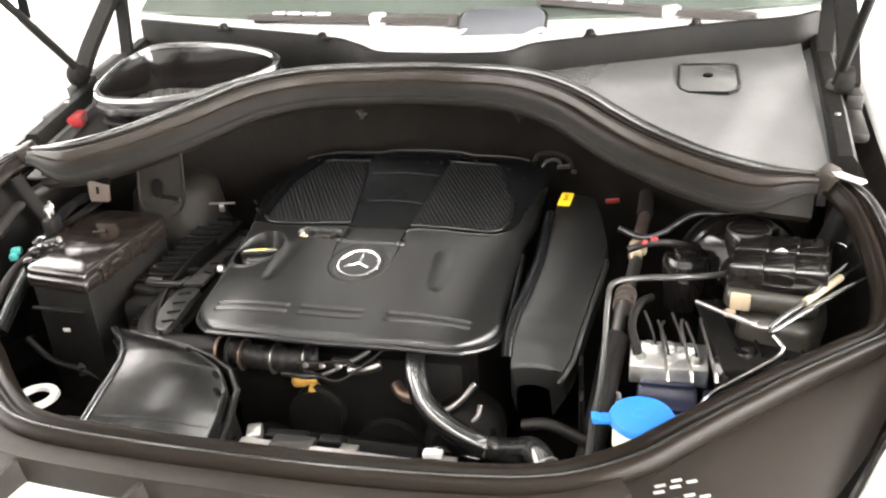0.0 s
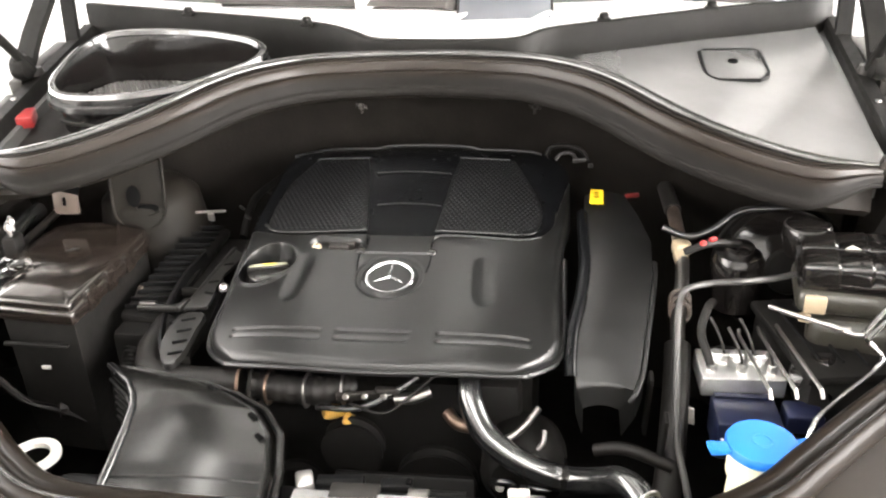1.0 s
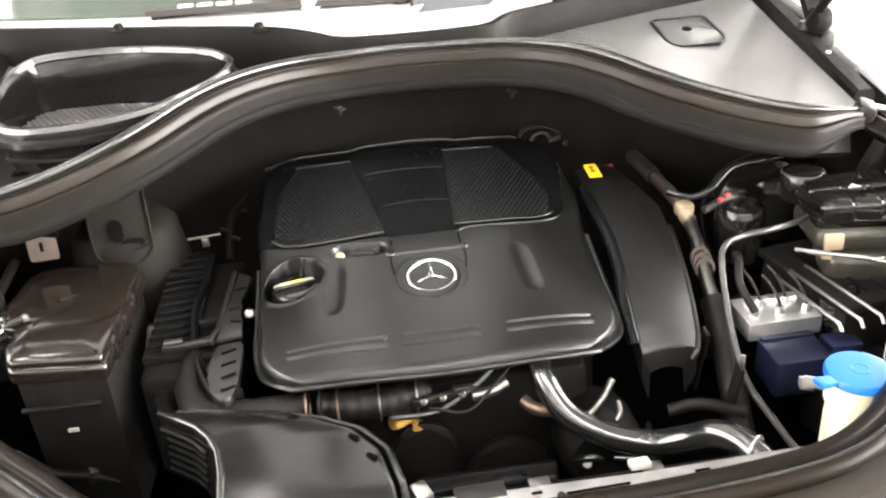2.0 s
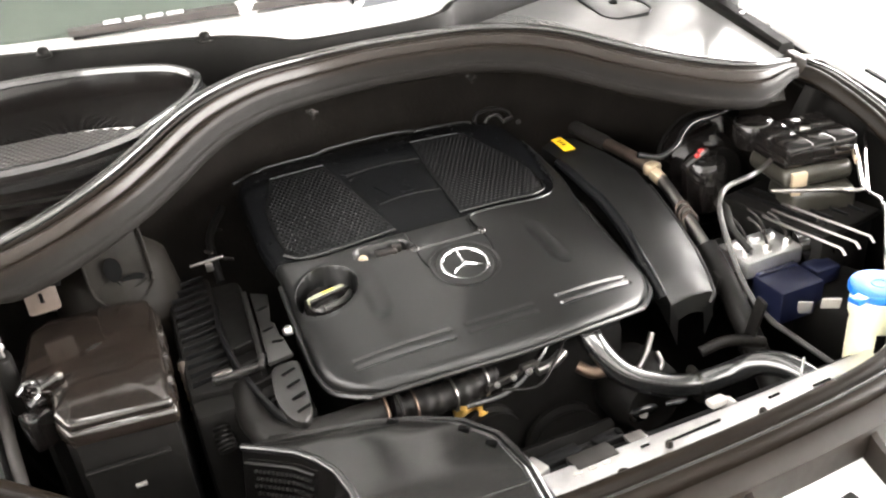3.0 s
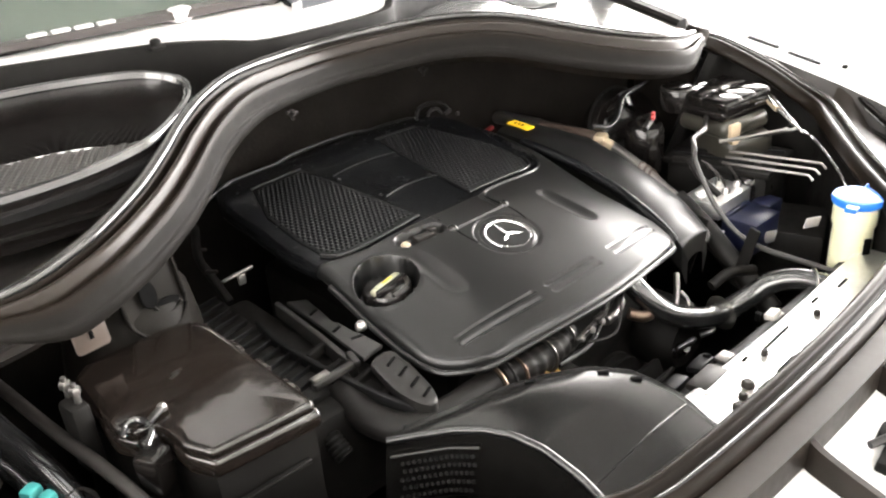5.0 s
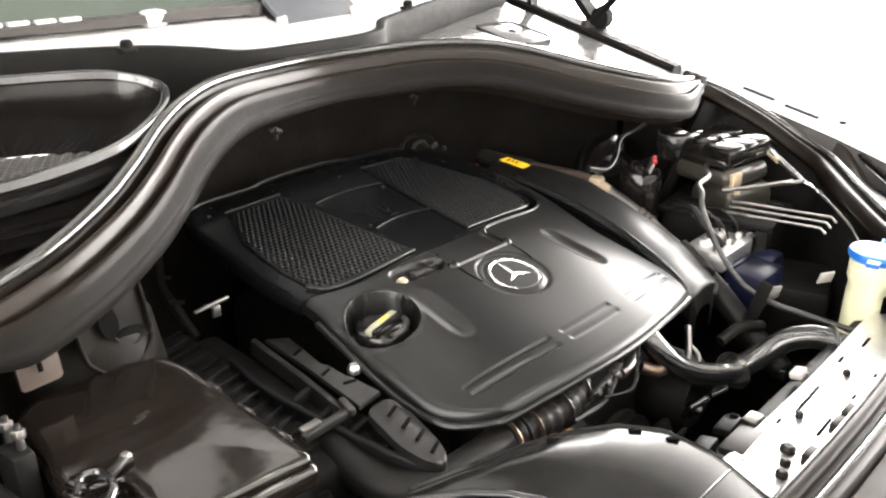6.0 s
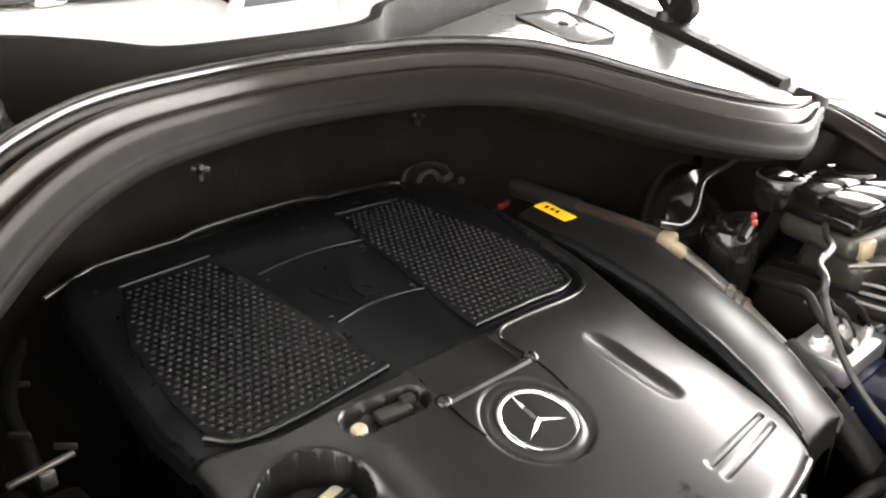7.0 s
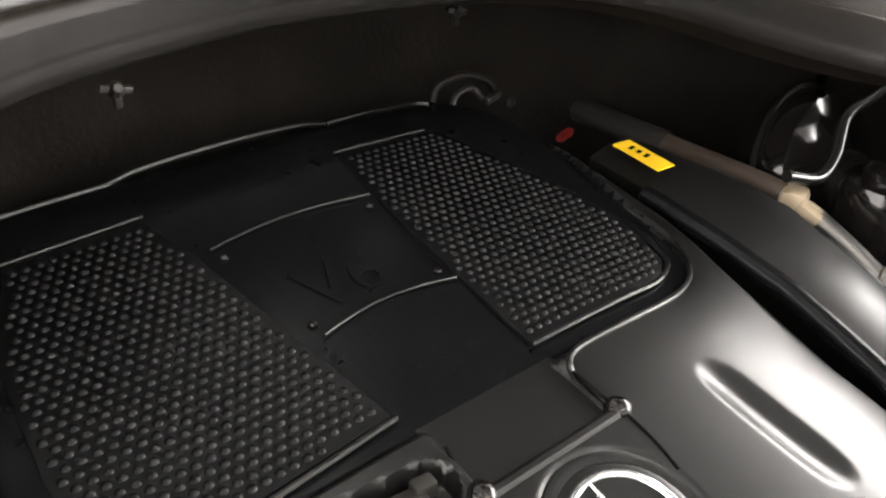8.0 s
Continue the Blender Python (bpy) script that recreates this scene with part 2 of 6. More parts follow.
# ---------------------------------------------------------------- the hall round the car
X0, X1, Y0, Y1, H = -4.2, 4.2, -5.0, 5.0, 4.8
single("floor", box(0, 0, -0.05, X1 - X0 + 0.4, Y1 - Y0 + 0.4, 0.1, 0), FLOORM, "pale polished floor of a bright hall", "floor", "structure")
single("ceiling", box(0, 0, H + 0.05, X1 - X0 + 0.4, Y1 - Y0 + 0.4, 0.1, 0), CEIL, "plain dark grey hall ceiling", "ceiling", "structure")
single("wall_north", box(0, Y1 + 0.1, H / 2, X1 - X0, 0.2, H - 0.004, 0), WALLM, "plain white painted hall wall", "wall", "structure")
single("wall_south", box(0, Y0 - 0.1, H / 2, X1 - X0, 0.2, H - 0.004, 0), WALLM, "plain white painted hall wall", "wall", "structure")


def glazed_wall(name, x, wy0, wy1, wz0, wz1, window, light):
    """A side wall with one wide unseen window, added for light and reflections."""
    w = thing(name, "white hall wall with an added bright window", "wall", (x, 0, 0), kind="structure")
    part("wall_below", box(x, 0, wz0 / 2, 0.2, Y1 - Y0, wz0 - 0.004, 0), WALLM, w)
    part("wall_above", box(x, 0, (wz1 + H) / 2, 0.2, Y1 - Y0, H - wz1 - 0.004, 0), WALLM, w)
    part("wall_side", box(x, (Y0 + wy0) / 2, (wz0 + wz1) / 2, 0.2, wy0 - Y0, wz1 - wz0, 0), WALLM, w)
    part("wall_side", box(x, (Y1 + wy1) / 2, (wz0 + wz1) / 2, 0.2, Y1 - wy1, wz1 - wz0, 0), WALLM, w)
    f = thing(window, "unseen wide window with slim metal bars, added for its light", "window", (x, 0, wz0), kind="structure")
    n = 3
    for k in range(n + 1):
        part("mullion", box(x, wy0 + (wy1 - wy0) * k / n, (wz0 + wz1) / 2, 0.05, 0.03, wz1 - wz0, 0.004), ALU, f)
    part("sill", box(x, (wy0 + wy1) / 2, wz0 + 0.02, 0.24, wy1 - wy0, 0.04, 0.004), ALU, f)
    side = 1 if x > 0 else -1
    # Glowing sheet standing in for daylight; it brightens the bay and its reflections.
    single("backdrop", box(x + side * 0.9, (wy0 + wy1) / 2, (wz0 + wz1) / 2, 0.02, wy1 - wy0 + 1.6, wz1 - wz0 + 1.2, 0), light, "glowing sheet added behind the window opening", "daylight", "structure")


glazed_wall("wall_east", X1 + 0.1, -4.2, 4.4, 0.06, 3.25, "added_window_1", GLOW_EAST)
glazed_wall("wall_west", X0 - 0.1, -3.4, 4.6, 0.6, 4.2, "added_window_2", GLOW_WEST)


def added_light(x, y, sx, sy):
    t = thing("added_light", "unseen ceiling light added to brighten the bay", "ceiling light", (x, y, H), "lights on the ceiling")
    part("frame", merge(box(x, y - sy / 2, H - 0.03, sx + 0.06, 0.03, 0.06, 0.004), box(x, y + sy / 2, H - 0.03, sx + 0.06, 0.03, 0.06, 0.004),
                        box(x - sx / 2, y, H - 0.03, 0.03, sy, 0.06, 0.004), box(x + sx / 2, y, H - 0.03, 0.03, sy, 0.06, 0.004)), CEIL, t)
    part("diffuser", box(x, y, H - 0.03, sx - 0.04, sy - 0.04, 0.03, 0), GLOW, t, "lit white diffuser")


# Unseen ceiling lights, added for highlights; the wide front one brightens the hood's underside.
for lx, ly, lsx, lsy in ((0.0, -3.7, 5.0, 0.85), (-2.6, -1.5, 0.2, 3.0), (-1.3, -0.2, 0.3, 3.0), (0.9, -1.9, 0.2, 3.0), (-2.6, 2.2, 0.2, 3.0)):
    added_light(lx, ly, lsx, lsy)

# ---------------------------------------------------------------- the car's body round the bay
car = thing("car", "white car with its hood raised over an open engine bay", "car", (0, 0, 0))

REAR_R = [(0.0, 0.419, 1.236), (0.10, 0.404, 1.237), (0.20, 0.364, 1.241), (0.28, 0.312, 1.238), (0.34, 0.268, 1.226), (0.40, 0.219, 1.206), (0.46, 0.178, 1.187), (0.54, 0.141, 1.166), (0.62, 0.124, 1.150), (0.705, 0.130, 1.138)]
REAR = mirror(REAR_R[1:])[::-1] + REAR_R
FRONT_R = [(0.738, 0.140, 1.124), (0.765, 0.098, 1.106), (0.783, 0.015, 1.070), (0.786, -0.055, 1.036), (0.768, -0.112, 1.018), (0.715, -0.160, 1.012), (0.641, -0.222, 1.006), (0.574, -0.283, 1.000),
           (0.509, -0.346, 0.995), (0.450, -0.397, 0.988), (0.360, -0.436, 0.981), (0.200, -0.453, 0.978), (0, -0.459, 0.978)]
FRONT_L = [(-0.200, -0.455, 0.978), (-0.300, -0.443, 0.980), (-0.370, -0.404, 0.983), (-0.430, -0.356, 0.985), (-0.468, -0.322, 0.987), (-0.517, -0.280, 0.990), (-0.600, -0.205, 0.998),
           (-0.680, -0.140, 1.010), (-0.750, -0.080, 1.025), (-0.783, 0.005, 1.066), (-0.765, 0.098, 1.106), (-0.738, 0.140, 1.124)]
LOOP = FRONT_R + FRONT_L

# walls of the bay, from the seal's carrier down
wall_path = [Vector((x, 0.525 - 0.42 * abs(x) ** 2.2, 1.150 + 0.03 * smoothstep(-0.2, 0.1, x) - 0.06 * smoothstep(0.45, 0.74, abs(x)))) for x in steps(-0.765, 0.765, 48)]
wall_path = [Vector((-0.785, 0.06, 1.06))] + wall_path + [Vector((0.785, 0.06, 1.06))]
part("firewall", sweep(wall_path, [(0.0, 0.0), (-0.02, 0.0), (-0.01, -0.67), (0.01, -0.67)]), FIREWALL, car, "black sound-deadened firewall", 60)
front_path = smooth_path([(x * 1.01, y - 0.01, z - 0.035) for x, y, z in LOOP], 6)
part("inner_wing", sweep(front_path, [(-0.012, 0.0), (0.02, 0.0), (0.03, -0.5), (0.0, -0.5)]), BAY, car, "dark inner wall of the bay", 60)
part("undertray", box(0, 0.06, 0.50, 1.62, 1.2, 0.02, 0.002), BAY, car, "black tray under the engine")

# carrier of the seal under its rear run
part("seal_carrier", sweep(smooth_path([(x, y + 0.024, z - 0.062) for x, y, z in REAR], 6), [(-0.030, 0.020), (0.0, 0.022), (0.018, -0.015), (0.005, -0.028), (-0.03, -0.02)]), TRIM, car, "dark plastic carrier strip")


def fender(s):
    """The white wing beside the bay, with the gutter inside it. s: 1 or -1."""
    rows = [(-0.28, 1.008), (-0.12, 1.048), (0.0, 1.076), (0.10, 1.098), (0.22, 1.119), (0.45, 1.165), (0.75, 1.215), (1.0, 1.23)]
    prof = [(0.822, -0.05), (0.826, -0.006), (0.834, 0.0), (0.852, 0.003), (0.858, -0.003), (0.863, 0.004), (0.89, 0.004), (0.92, -0.012), (0.945, -0.05), (0.96, -0.13), (0.965, -0.30), (0.965, -0.6)]
    ys = steps(-0.26, 1.0, 42)
    bm = surface(lambda u, y: (s * (prof[u][0] - 0.10 * max(0.0, -0.12 - y)), y, lerp_rows(rows, y) + prof[u][1]), range(len(prof)), ys)
    f = part("fender", thick(bm, 0.006), PAINT, car, "white painted wing edge", 50)
    # gutter between seal and wing
    gut = [(0.770, -0.045), (0.785, -0.05), (0.803, -0.055), (0.816, -0.035), (0.824, -0.012)]
    bm = surface(lambda u, y: (s * (gut[u][0] - 0.10 * max(0.0, -0.12 - y)), y, lerp_rows(rows, y) + gut[u][1]), range(len(gut)), ys)
    part("gutter", thick(bm, 0.004), BAY_GREY, f, "dark rain gutter")
    for y in (-0.03, 0.06):
        z = lerp_rows(rows, y) + 0.0065
        part("drain_slot", plate(rounded(0, 0, 0.008, 0.07, 0.003), 0.004, m=pose(s * 0.843, y, z, math.degrees(math.atan(0.2)), 0, 0), bevel=0), BAY, f, "dark slot")
    z = lerp_rows(rows, -0.10) + 0.004
    part("bolt", lathe([(0.008, 0), (0.008, 0.004), (0.005, 0.006)], (s * 0.872, -0.10, z), 12), BAY, f, "black bolt")


fender(1)
fender(-1)


def cowl_z(y):
    return 1.262 + 0.16 * (y - 0.53)


LIP = [(-0.76, 0.655), (-0.50, 0.595), (-0.25, 0.535), (-0.16, 0.490), (-0.10, 0.447), (0.0, 0.437), (0.12, 0.437), (0.18, 0.450), (0.225, 0.490), (0.30, 0.515), (0.52, 0.580), (0.70, 0.625), (0.76, 0.66)]


def lip_y(x):
    return lerp_rows(LIP, x)


def screen_y(x):
    return 0.715 - 0.085 * (1 - (x / 0.78) ** 2)


xs = steps(-0.76, 0.76, 76)
part("cowl_panel", thick(surface(lambda x, v: (x, lip_y(x) + 0.008 + (screen_y(x) + 0.022 - lip_y(x)) * v, cowl_z(lip_y(x) + 0.008 + (screen_y(x) + 0.022 - lip_y(x)) * v)), xs, steps(0, 1, 8)), 0.004), COWL, car, "grey plastic cowl below the windscreen")
lip_path = smooth_path([(x, y, cowl_z(y)) for x, y in LIP], 5)
part("cowl_lip", sweep(lip_path, [(0.003, 0.0), (0.001, 0.005), (-0.006, 0.007), (-0.014, 0.005), (-0.010, -0.012), (-0.012, -0.075), (-0.004, -0.085), (0.002, -0.05)]), BAY, car, "black rubber lip of the cowl", 50)


# sloping shelves between the seal and the cowl
def rear_y(x):
    return lerp_rows([(a, b) for a, b, _ in REAR], x)


def rear_z(x):
    return lerp_rows([(a, c) for a, _, c in REAR], x)


def shelf(x0, x1, mat, label, trough):
    def f(x, v):
        deep = trough * (1 - smoothstep(0.12, 0.24, x))
        y0, z0 = rear_y(x) + 0.004, rear_z(x) - 0.018 - 0.045 * deep
        y1, z1 = lip_y(x) - 0.004 + 0.008 * deep, cowl_z(lip_y(x)) - 0.050 - 0.03 * deep - 0.09 * smoothstep(0.20, 0.42, -x) * smoothstep(0.25, 0.30, 0.97 + x)
        return (x, y0 + (y1 - y0) * v, z0 + (z1 - z0) * v)
    return part("scuttle_shelf", thick(surface(f, steps(x0, x1, 40), steps(0, 1, 12)), 0.004), mat, car, label, 50)


shelf(0.20, 0.728, SCUTTLE, "smooth silver-grey scuttle shelf", 0.0)
shelf(-0.735, 0.20, BAY_GREY, "dark scuttle trough", 1.0)

# black rails between shelf and wing
for s in (1, -1):
    rail_path = [Vector((s * x, y, z)) for x, y, z in ((0.752, 0.20, 1.128), (0.757, 0.34, 1.158), (0.760, 0.48, 1.190), (0.765, 0.66, 1.228))]
    rl = part("wing_rail", sweep(rail_path, [(-0.016, -0.05), (-0.016, 0.010), (-0.010, 0.016), (0.012, 0.016), (0.020, 0.004), (0.022, -0.05)]), BAY, car, "black rail along the wing")
    part("rail_wall", sweep(rail_path, [(-0.030, -0.08), (-0.028, -0.012), (-0.016, -0.008), (-0.016, -0.08)] if s > 0 else [(0.016, -0.08), (0.016, -0.008), (0.028, -0.012), (0.030, -0.08)]), SCUTTLE, rl, "grey upright wall")
    part("screw", lathe([(0.005, 0), (0.005, 0.003)], (s * 0.757, 0.33, 1.172), 10), STEEL, rl, "bright screw head")

# windscreen
part("windscreen", thick(surface(lambda x, v: (x, screen_y(x) + 0.9 * v, cowl_z(screen_y(x)) + 0.006 + 0.52 * v), steps(-0.80, 0.80, 24), steps(0, 1, 6)), 0.006), GLASS_DARK, car, "dark greenish windscreen glass")
part("roof", box(0, 2.5, 1.80, 1.5, 1.9, 0.04, 0.015), PAINT, car, "white roof")
part("side_body", box(0.86, 2.1, 0.75, 0.12, 2.2, 1.0, 0.03), PAINT, car, "white side of the body")
part("side_body", box(-0.86, 2.1, 0.75, 0.12, 2.2, 1.0, 0.03), PAINT, car, "white side of the body")
for wx in (-0.82, 0.82):
    for wy in (-0.05, 2.9):
        wheel = part("wheel", lathe([(0.20, -0.11), (0.36, -0.11), (0.38, -0.08), (0.38, 0.08), (0.36, 0.11), (0.20, 0.11)], (wx, wy, 0.38), 32, pose(0, 0, 0, 0, 90, 0)), RUBBER_DARK, car, "black tyre")
        part("rim", lathe([(0.20, -0.09), (0.19, 0.0), (0.20, 0.09)], (wx, wy, 0.38), 24, pose(0, 0, 0, 0, 90, 0)), ALLOY, wheel, "alloy rim")

# raised hood, hinged by arms at the cowl
hood = part("hood", thick(surface(lambda x, v: (x, 0.80 - 0.62 * v + 0.03 * (x / 0.8) ** 2, 1.44 + 0.82 * v), steps(-0.78, 0.78, 12), steps(0, 1, 8)), 0.03), PAINT, car, "white raised hood")
# Unseen black pads, placed to shape dark bands in the cover's reflections.
part("dark_pad", box(0, 0.734, 1.484, 1.36, 0.03, 0.12, 0.01, (37.1, 0, 0)), HOODPAD, hood, "unseen black pad placed to darken reflections")
for xa, xb in ((-0.76, -0.50), (-0.12, -0.03), (0.26, 0.76)):
    part("dark_pad", box((xa + xb) / 2, 0.42, 1.8985, xb - xa, 0.03, 0.73, 0.01, (37.1, 0, 0)), HOODPAD, hood, "unseen black pad placed to darken reflections")

# front crossmember in front of the seal, with ribs to the grille
part("front_crossmember", sweep(smooth_path([(x, y - 0.028, z - 0.012) for x, y, z in LOOP[9:-9]], 6), [(-0.03, 0.002), (0.000, 0.002), (0.005, -0.005), (0.006, -0.040), (-0.03, -0.040)]), TRIM, car, "dark plastic lip before the seal", 45)
for rx in (-0.430, -0.252, -0.074, 0.104, 0.282):
    rib_path = smooth_path([(rx, -0.476 + 0.2 * rx * rx, 0.964), (rx - 0.017, -0.515 + 0.2 * rx * rx, 0.962), (rx - 0.026, -0.545 + 0.2 * rx * rx, 0.956), (rx - 0.042, -0.65 + 0.2 * rx * rx, 0.938)], 6)
    part("grille_rib", sweep(rib_path, [(-0.004, 0.0), (0.004, 0.0), (0.007, -0.022), (0.013, -0.038), (0.026, -0.048), (-0.026, -0.048), (-0.013, -0.038), (-0.007, -0.022)]), TRIM, car, "dark plastic rib with a flared foot", 50)
part("bumper_top", thick(surface(lambda x, v: (x, -0.492 - 0.236 * v + 0.22 * x * x, 0.934 - 0.03 * v - 0.20 * max(0, v - 0.6)), steps(-0.62, 0.62, 20), steps(0, 1, 8)), 0.01), PAINT, car, "white bumper top")
for bx, by in ((-0.190, -0.578), (-0.015, -0.582), (0.165, -0.578)):
    br = part("bumper_bracket", merge(box(bx, by, 0.927, 0.070, 0.040, 0.016, 0.004, (8, 0, 8)), box(bx + 0.020, by + 0.022, 0.931, 0.026, 0.024, 0.016, 0.004, (8, 0, 8)), box(bx - 0.016, by - 0.024, 0.923, 0.034, 0.024, 0.014, 0.004, (8, 0, 8))), BAY, car, "black clip bracket on the bumper top")
    part("rod", tube([(bx - 0.020, by + 0.028, 0.940), (bx + 0.010, by + 0.012, 0.942), (bx + 0.040, by - 0.030, 0.935)], 0.0045, 8, 5), RIB, br, "grey rod")
part("bumper", thick(surface(lambda x, v: (x, -0.735 - 0.06 * math.sin(math.pi * min(1, v)) + 0.22 * x * x, 0.82 - 0.6 * v), steps(-0.80, 0.80, 20), steps(0, 1, 8)), 0.01), PAINT, car, "white front bumper")


def corner_trim(s):
    """The plastic cover outside the seal's front corner, beside the headlamp."""
    inner = [(0.36, -0.458), (0.463, -0.415), (0.523, -0.360), (0.588, -0.297), (0.655, -0.236), (0.728, -0.174), (0.790, -0.115)]
    outer = [(0.40, -0.560), (0.50, -0.540), (0.60, -0.480), (0.665, -0.400), (0.725, -0.300), (0.772, -0.205), (0.842, -0.112)]
    zi = [0.962, 0.968, 0.975, 0.980, 0.986, 0.992, 1.005]
    zo = [0.915, 0.925, 0.935, 0.945, 0.958, 0.978, 1.040]

    def f(u, v):
        i = min(5, int(u)); t = u - i
        a = Vector((*inner[i], zi[i])).lerp(Vector((*inner[i + 1], zi[i + 1])), t)
        b = Vector((*outer[i], zo[i])).lerp(Vector((*outer[i + 1], zo[i + 1])), t)
        p = a.lerp(b, v)
        q = 0.075 * math.sin(math.pi * u / 6) * (1 - v) if s < 0 else 0.0
        return (s * (p.x - 0.7 * q), p.y + 0.7 * q, p.z + 0.006 * math.sin(math.pi * v))
    c = part("corner_trim", thick(surface(f, steps(0, 6, 36), steps(0, 1, 10)), 0.005), TRIM, car, "grey plastic cover beside the headlamp", 50)
    part("hole", lathe([(0.013, 0), (0.013, 0.002)], (s * 0.722, -0.205, 0.9835), 20, pose(0, 0, 0, 12, s * -14, 0)), BAY, c, "dark round hole")
    return c


right_trim = corner_trim(1)
corner_trim(-1)
for k in range(5):
    for q in range(2 + k % 2):
        part("label_bar", box(0.492 + 0.007 * k + 0.017 * q - 0.008 * (k % 2), -0.424 - 0.008 * k + 0.0105 * q, 0.9712 - 0.0022 * k + 0.0012 * q, 0.013, 0.0035, 0.0008, 0, (16, 6, 32)), GREY_PRINT, right_trim, "pale bar of print")


def headlamp(s):
    rows = [(0.680, -0.410), (0.735, -0.310), (0.785, -0.215), (0.850, -0.118)]

    def f(u, v):
        i = min(2, int(u)); t = u - i
        x = rows[i][0] + (rows[i + 1][0] - rows[i][0]) * t
        y = rows[i][1] + (rows[i + 1][1] - rows[i][1]) * t
        return (s * (x + 0.16 * v), y - 0.10 * v, 0.945 + 0.028 * u - 0.05 * v - 0.25 * v * v)
    h = part("headlamp", thick(surface(f, steps(0, 3, 18), steps(0, 1, 8)), 0.01), LAMP_GLASS, car, "clear headlamp lens")
    part("bezel", tube([f(u, 0.0) for u in (0, 1, 2, 3)], 0.006, 8, 5), GLOSS, h, "black edge of the lamp")


headlamp(1)
headlamp(-1)

# ---------------------------------------------------------------- hood seal
seal = thing("hood_seal", "black rubber hood seal with a double ridge round the bay", "seal", (0, 0, 0.97))


def round_profile(pts, n=4):
    """A closed outline drawn smoothly through a few corners."""
    q = [Vector((x, z, 0)) for x, z in pts]
    q = q[-2:] + q + q[:3]
    full = smooth_path(q, n)[2 * n:2 * n + len(pts) * n]
    return [(p.x, p.y) for p in full]


rear_prof = round_profile([(-0.013, -0.016), (-0.009, -0.006), (0.0, -0.004), (0.005, -0.009), (0.0085, -0.0200), (0.012, -0.0190), (0.0165, -0.0095), (0.0220, -0.0105), (0.0255, -0.021), (0.0275, -0.0325),
                           (0.0305, -0.0325), (0.0345, -0.0240), (0.0385, -0.026), (0.042, -0.036), (0.045, -0.049), (0.0485, -0.054), (0.0495, -0.062), (0.045, -0.068), (0.020, -0.058), (-0.006, -0.034)], 5)
ends = lambda u: 0.42 + 0.58 * smoothstep(0.0, 0.07, min(u, 1 - u))
strip = sweep(smooth_path(REAR, 8), rear_prof, scale=ends)
# Second ridge in a lighter, glossier rubber: its highlight is put into the material.
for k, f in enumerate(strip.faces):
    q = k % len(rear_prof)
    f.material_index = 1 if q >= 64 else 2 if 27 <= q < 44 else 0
part("rear_seal", strip, [RUBBER, FLANGE, LIT_RUBBER], seal, "thick ridged rubber strip", 75)
bead = [(-0.003 + 0.0078 * math.cos(k * math.pi / 8), -0.0035 + 0.0075 * math.sin(k * math.pi / 8)) for k in range(16)]
part("top_bead", sweep(smooth_path(REAR, 8), bead, scale=ends), BEAD, seal, "smooth shiny top bead", 80)
front_prof = round_profile([(-0.025, -0.022), (-0.024, -0.004), (-0.017, 0.004), (-0.009, 0.003), (-0.005, -0.005), (0.0, -0.0055), (0.006, 0.0), (0.014, 0.0), (0.020, -0.007), (0.024, -0.022), (0.0, -0.03)])
part("front_seal", sweep(smooth_path(LOOP, 8), front_prof), RUBBER, seal, "ridged rubber strip on the front edge", 75)
bead = [(-0.0135 + 0.0065 * math.cos(k * math.pi / 7), -0.0010 + 0.0058 * math.sin(k * math.pi / 7)) for k in range(14)]
part("top_bead", sweep(smooth_path(LOOP, 8), bead), BEAD, seal, "smooth shiny top bead", 80)
for s in (1, -1):
    part("end_clip", box(s * 0.720, 0.142, 1.128, 0.03, 0.05, 0.03, 0.008, (0, s * 20, s * -25)), TRIM, seal, "moulded end of the seal")
    part("end_plate", box(s * 0.742, 0.130, 1.134, 0.06, 0.028, 0.006, 0.004, (-10, s * 8, s * -32)), STEEL, seal, "small bare metal tongue")

# ---------------------------------------------------------------- engine cover
RIDGE = [(-0.200, 0.966), (-0.13, 0.979), (-0.06, 0.990), (0.0, 1.0), (0.05, 1.010), (0.10, 1.016), (0.14, 1.018), (0.38, 1.048), (0.41, 1.050), (0.435, 1.046), (0.47, 1.036)]
Y_FRONT, Y_BACK = -0.184, 0.464


def spine(y):
    """Height of the cover along its middle, rounded off between the rows."""
    return sum(lerp_rows(RIDGE, y + d) for d in (-0.025, -0.0125, 0, 0.0125, 0.025)) / 5


def half_width(y):
    t = y - Y_FRONT
    w = 0.254 + 0.012 * smoothstep(0.10, 0.20, y) - 0.03 * smoothstep(0.36, 0.464, y)
    return w - 0.075 * (1 - math.sqrt(max(0.0, 1 - max(0.0, 1 - t / 0.085) ** 2)))


def groove(x, y, cx, cy, lx, ly, turn=0.0):
    """1 inside a rounded slot, falling to 0 past its edge."""
    c, s = math.cos(turn), math.sin(turn)
    u, v = (x - cx) * c + (y - cy) * s, -(x - cx) * s + (y - cy) * c
    r = min(lx, ly) / 2
    du, dv = max(0.0, abs(u) - (lx / 2 - r)), max(0.0, abs(v) - (ly / 2 - r))
    return math.hypot(du, dv) / r


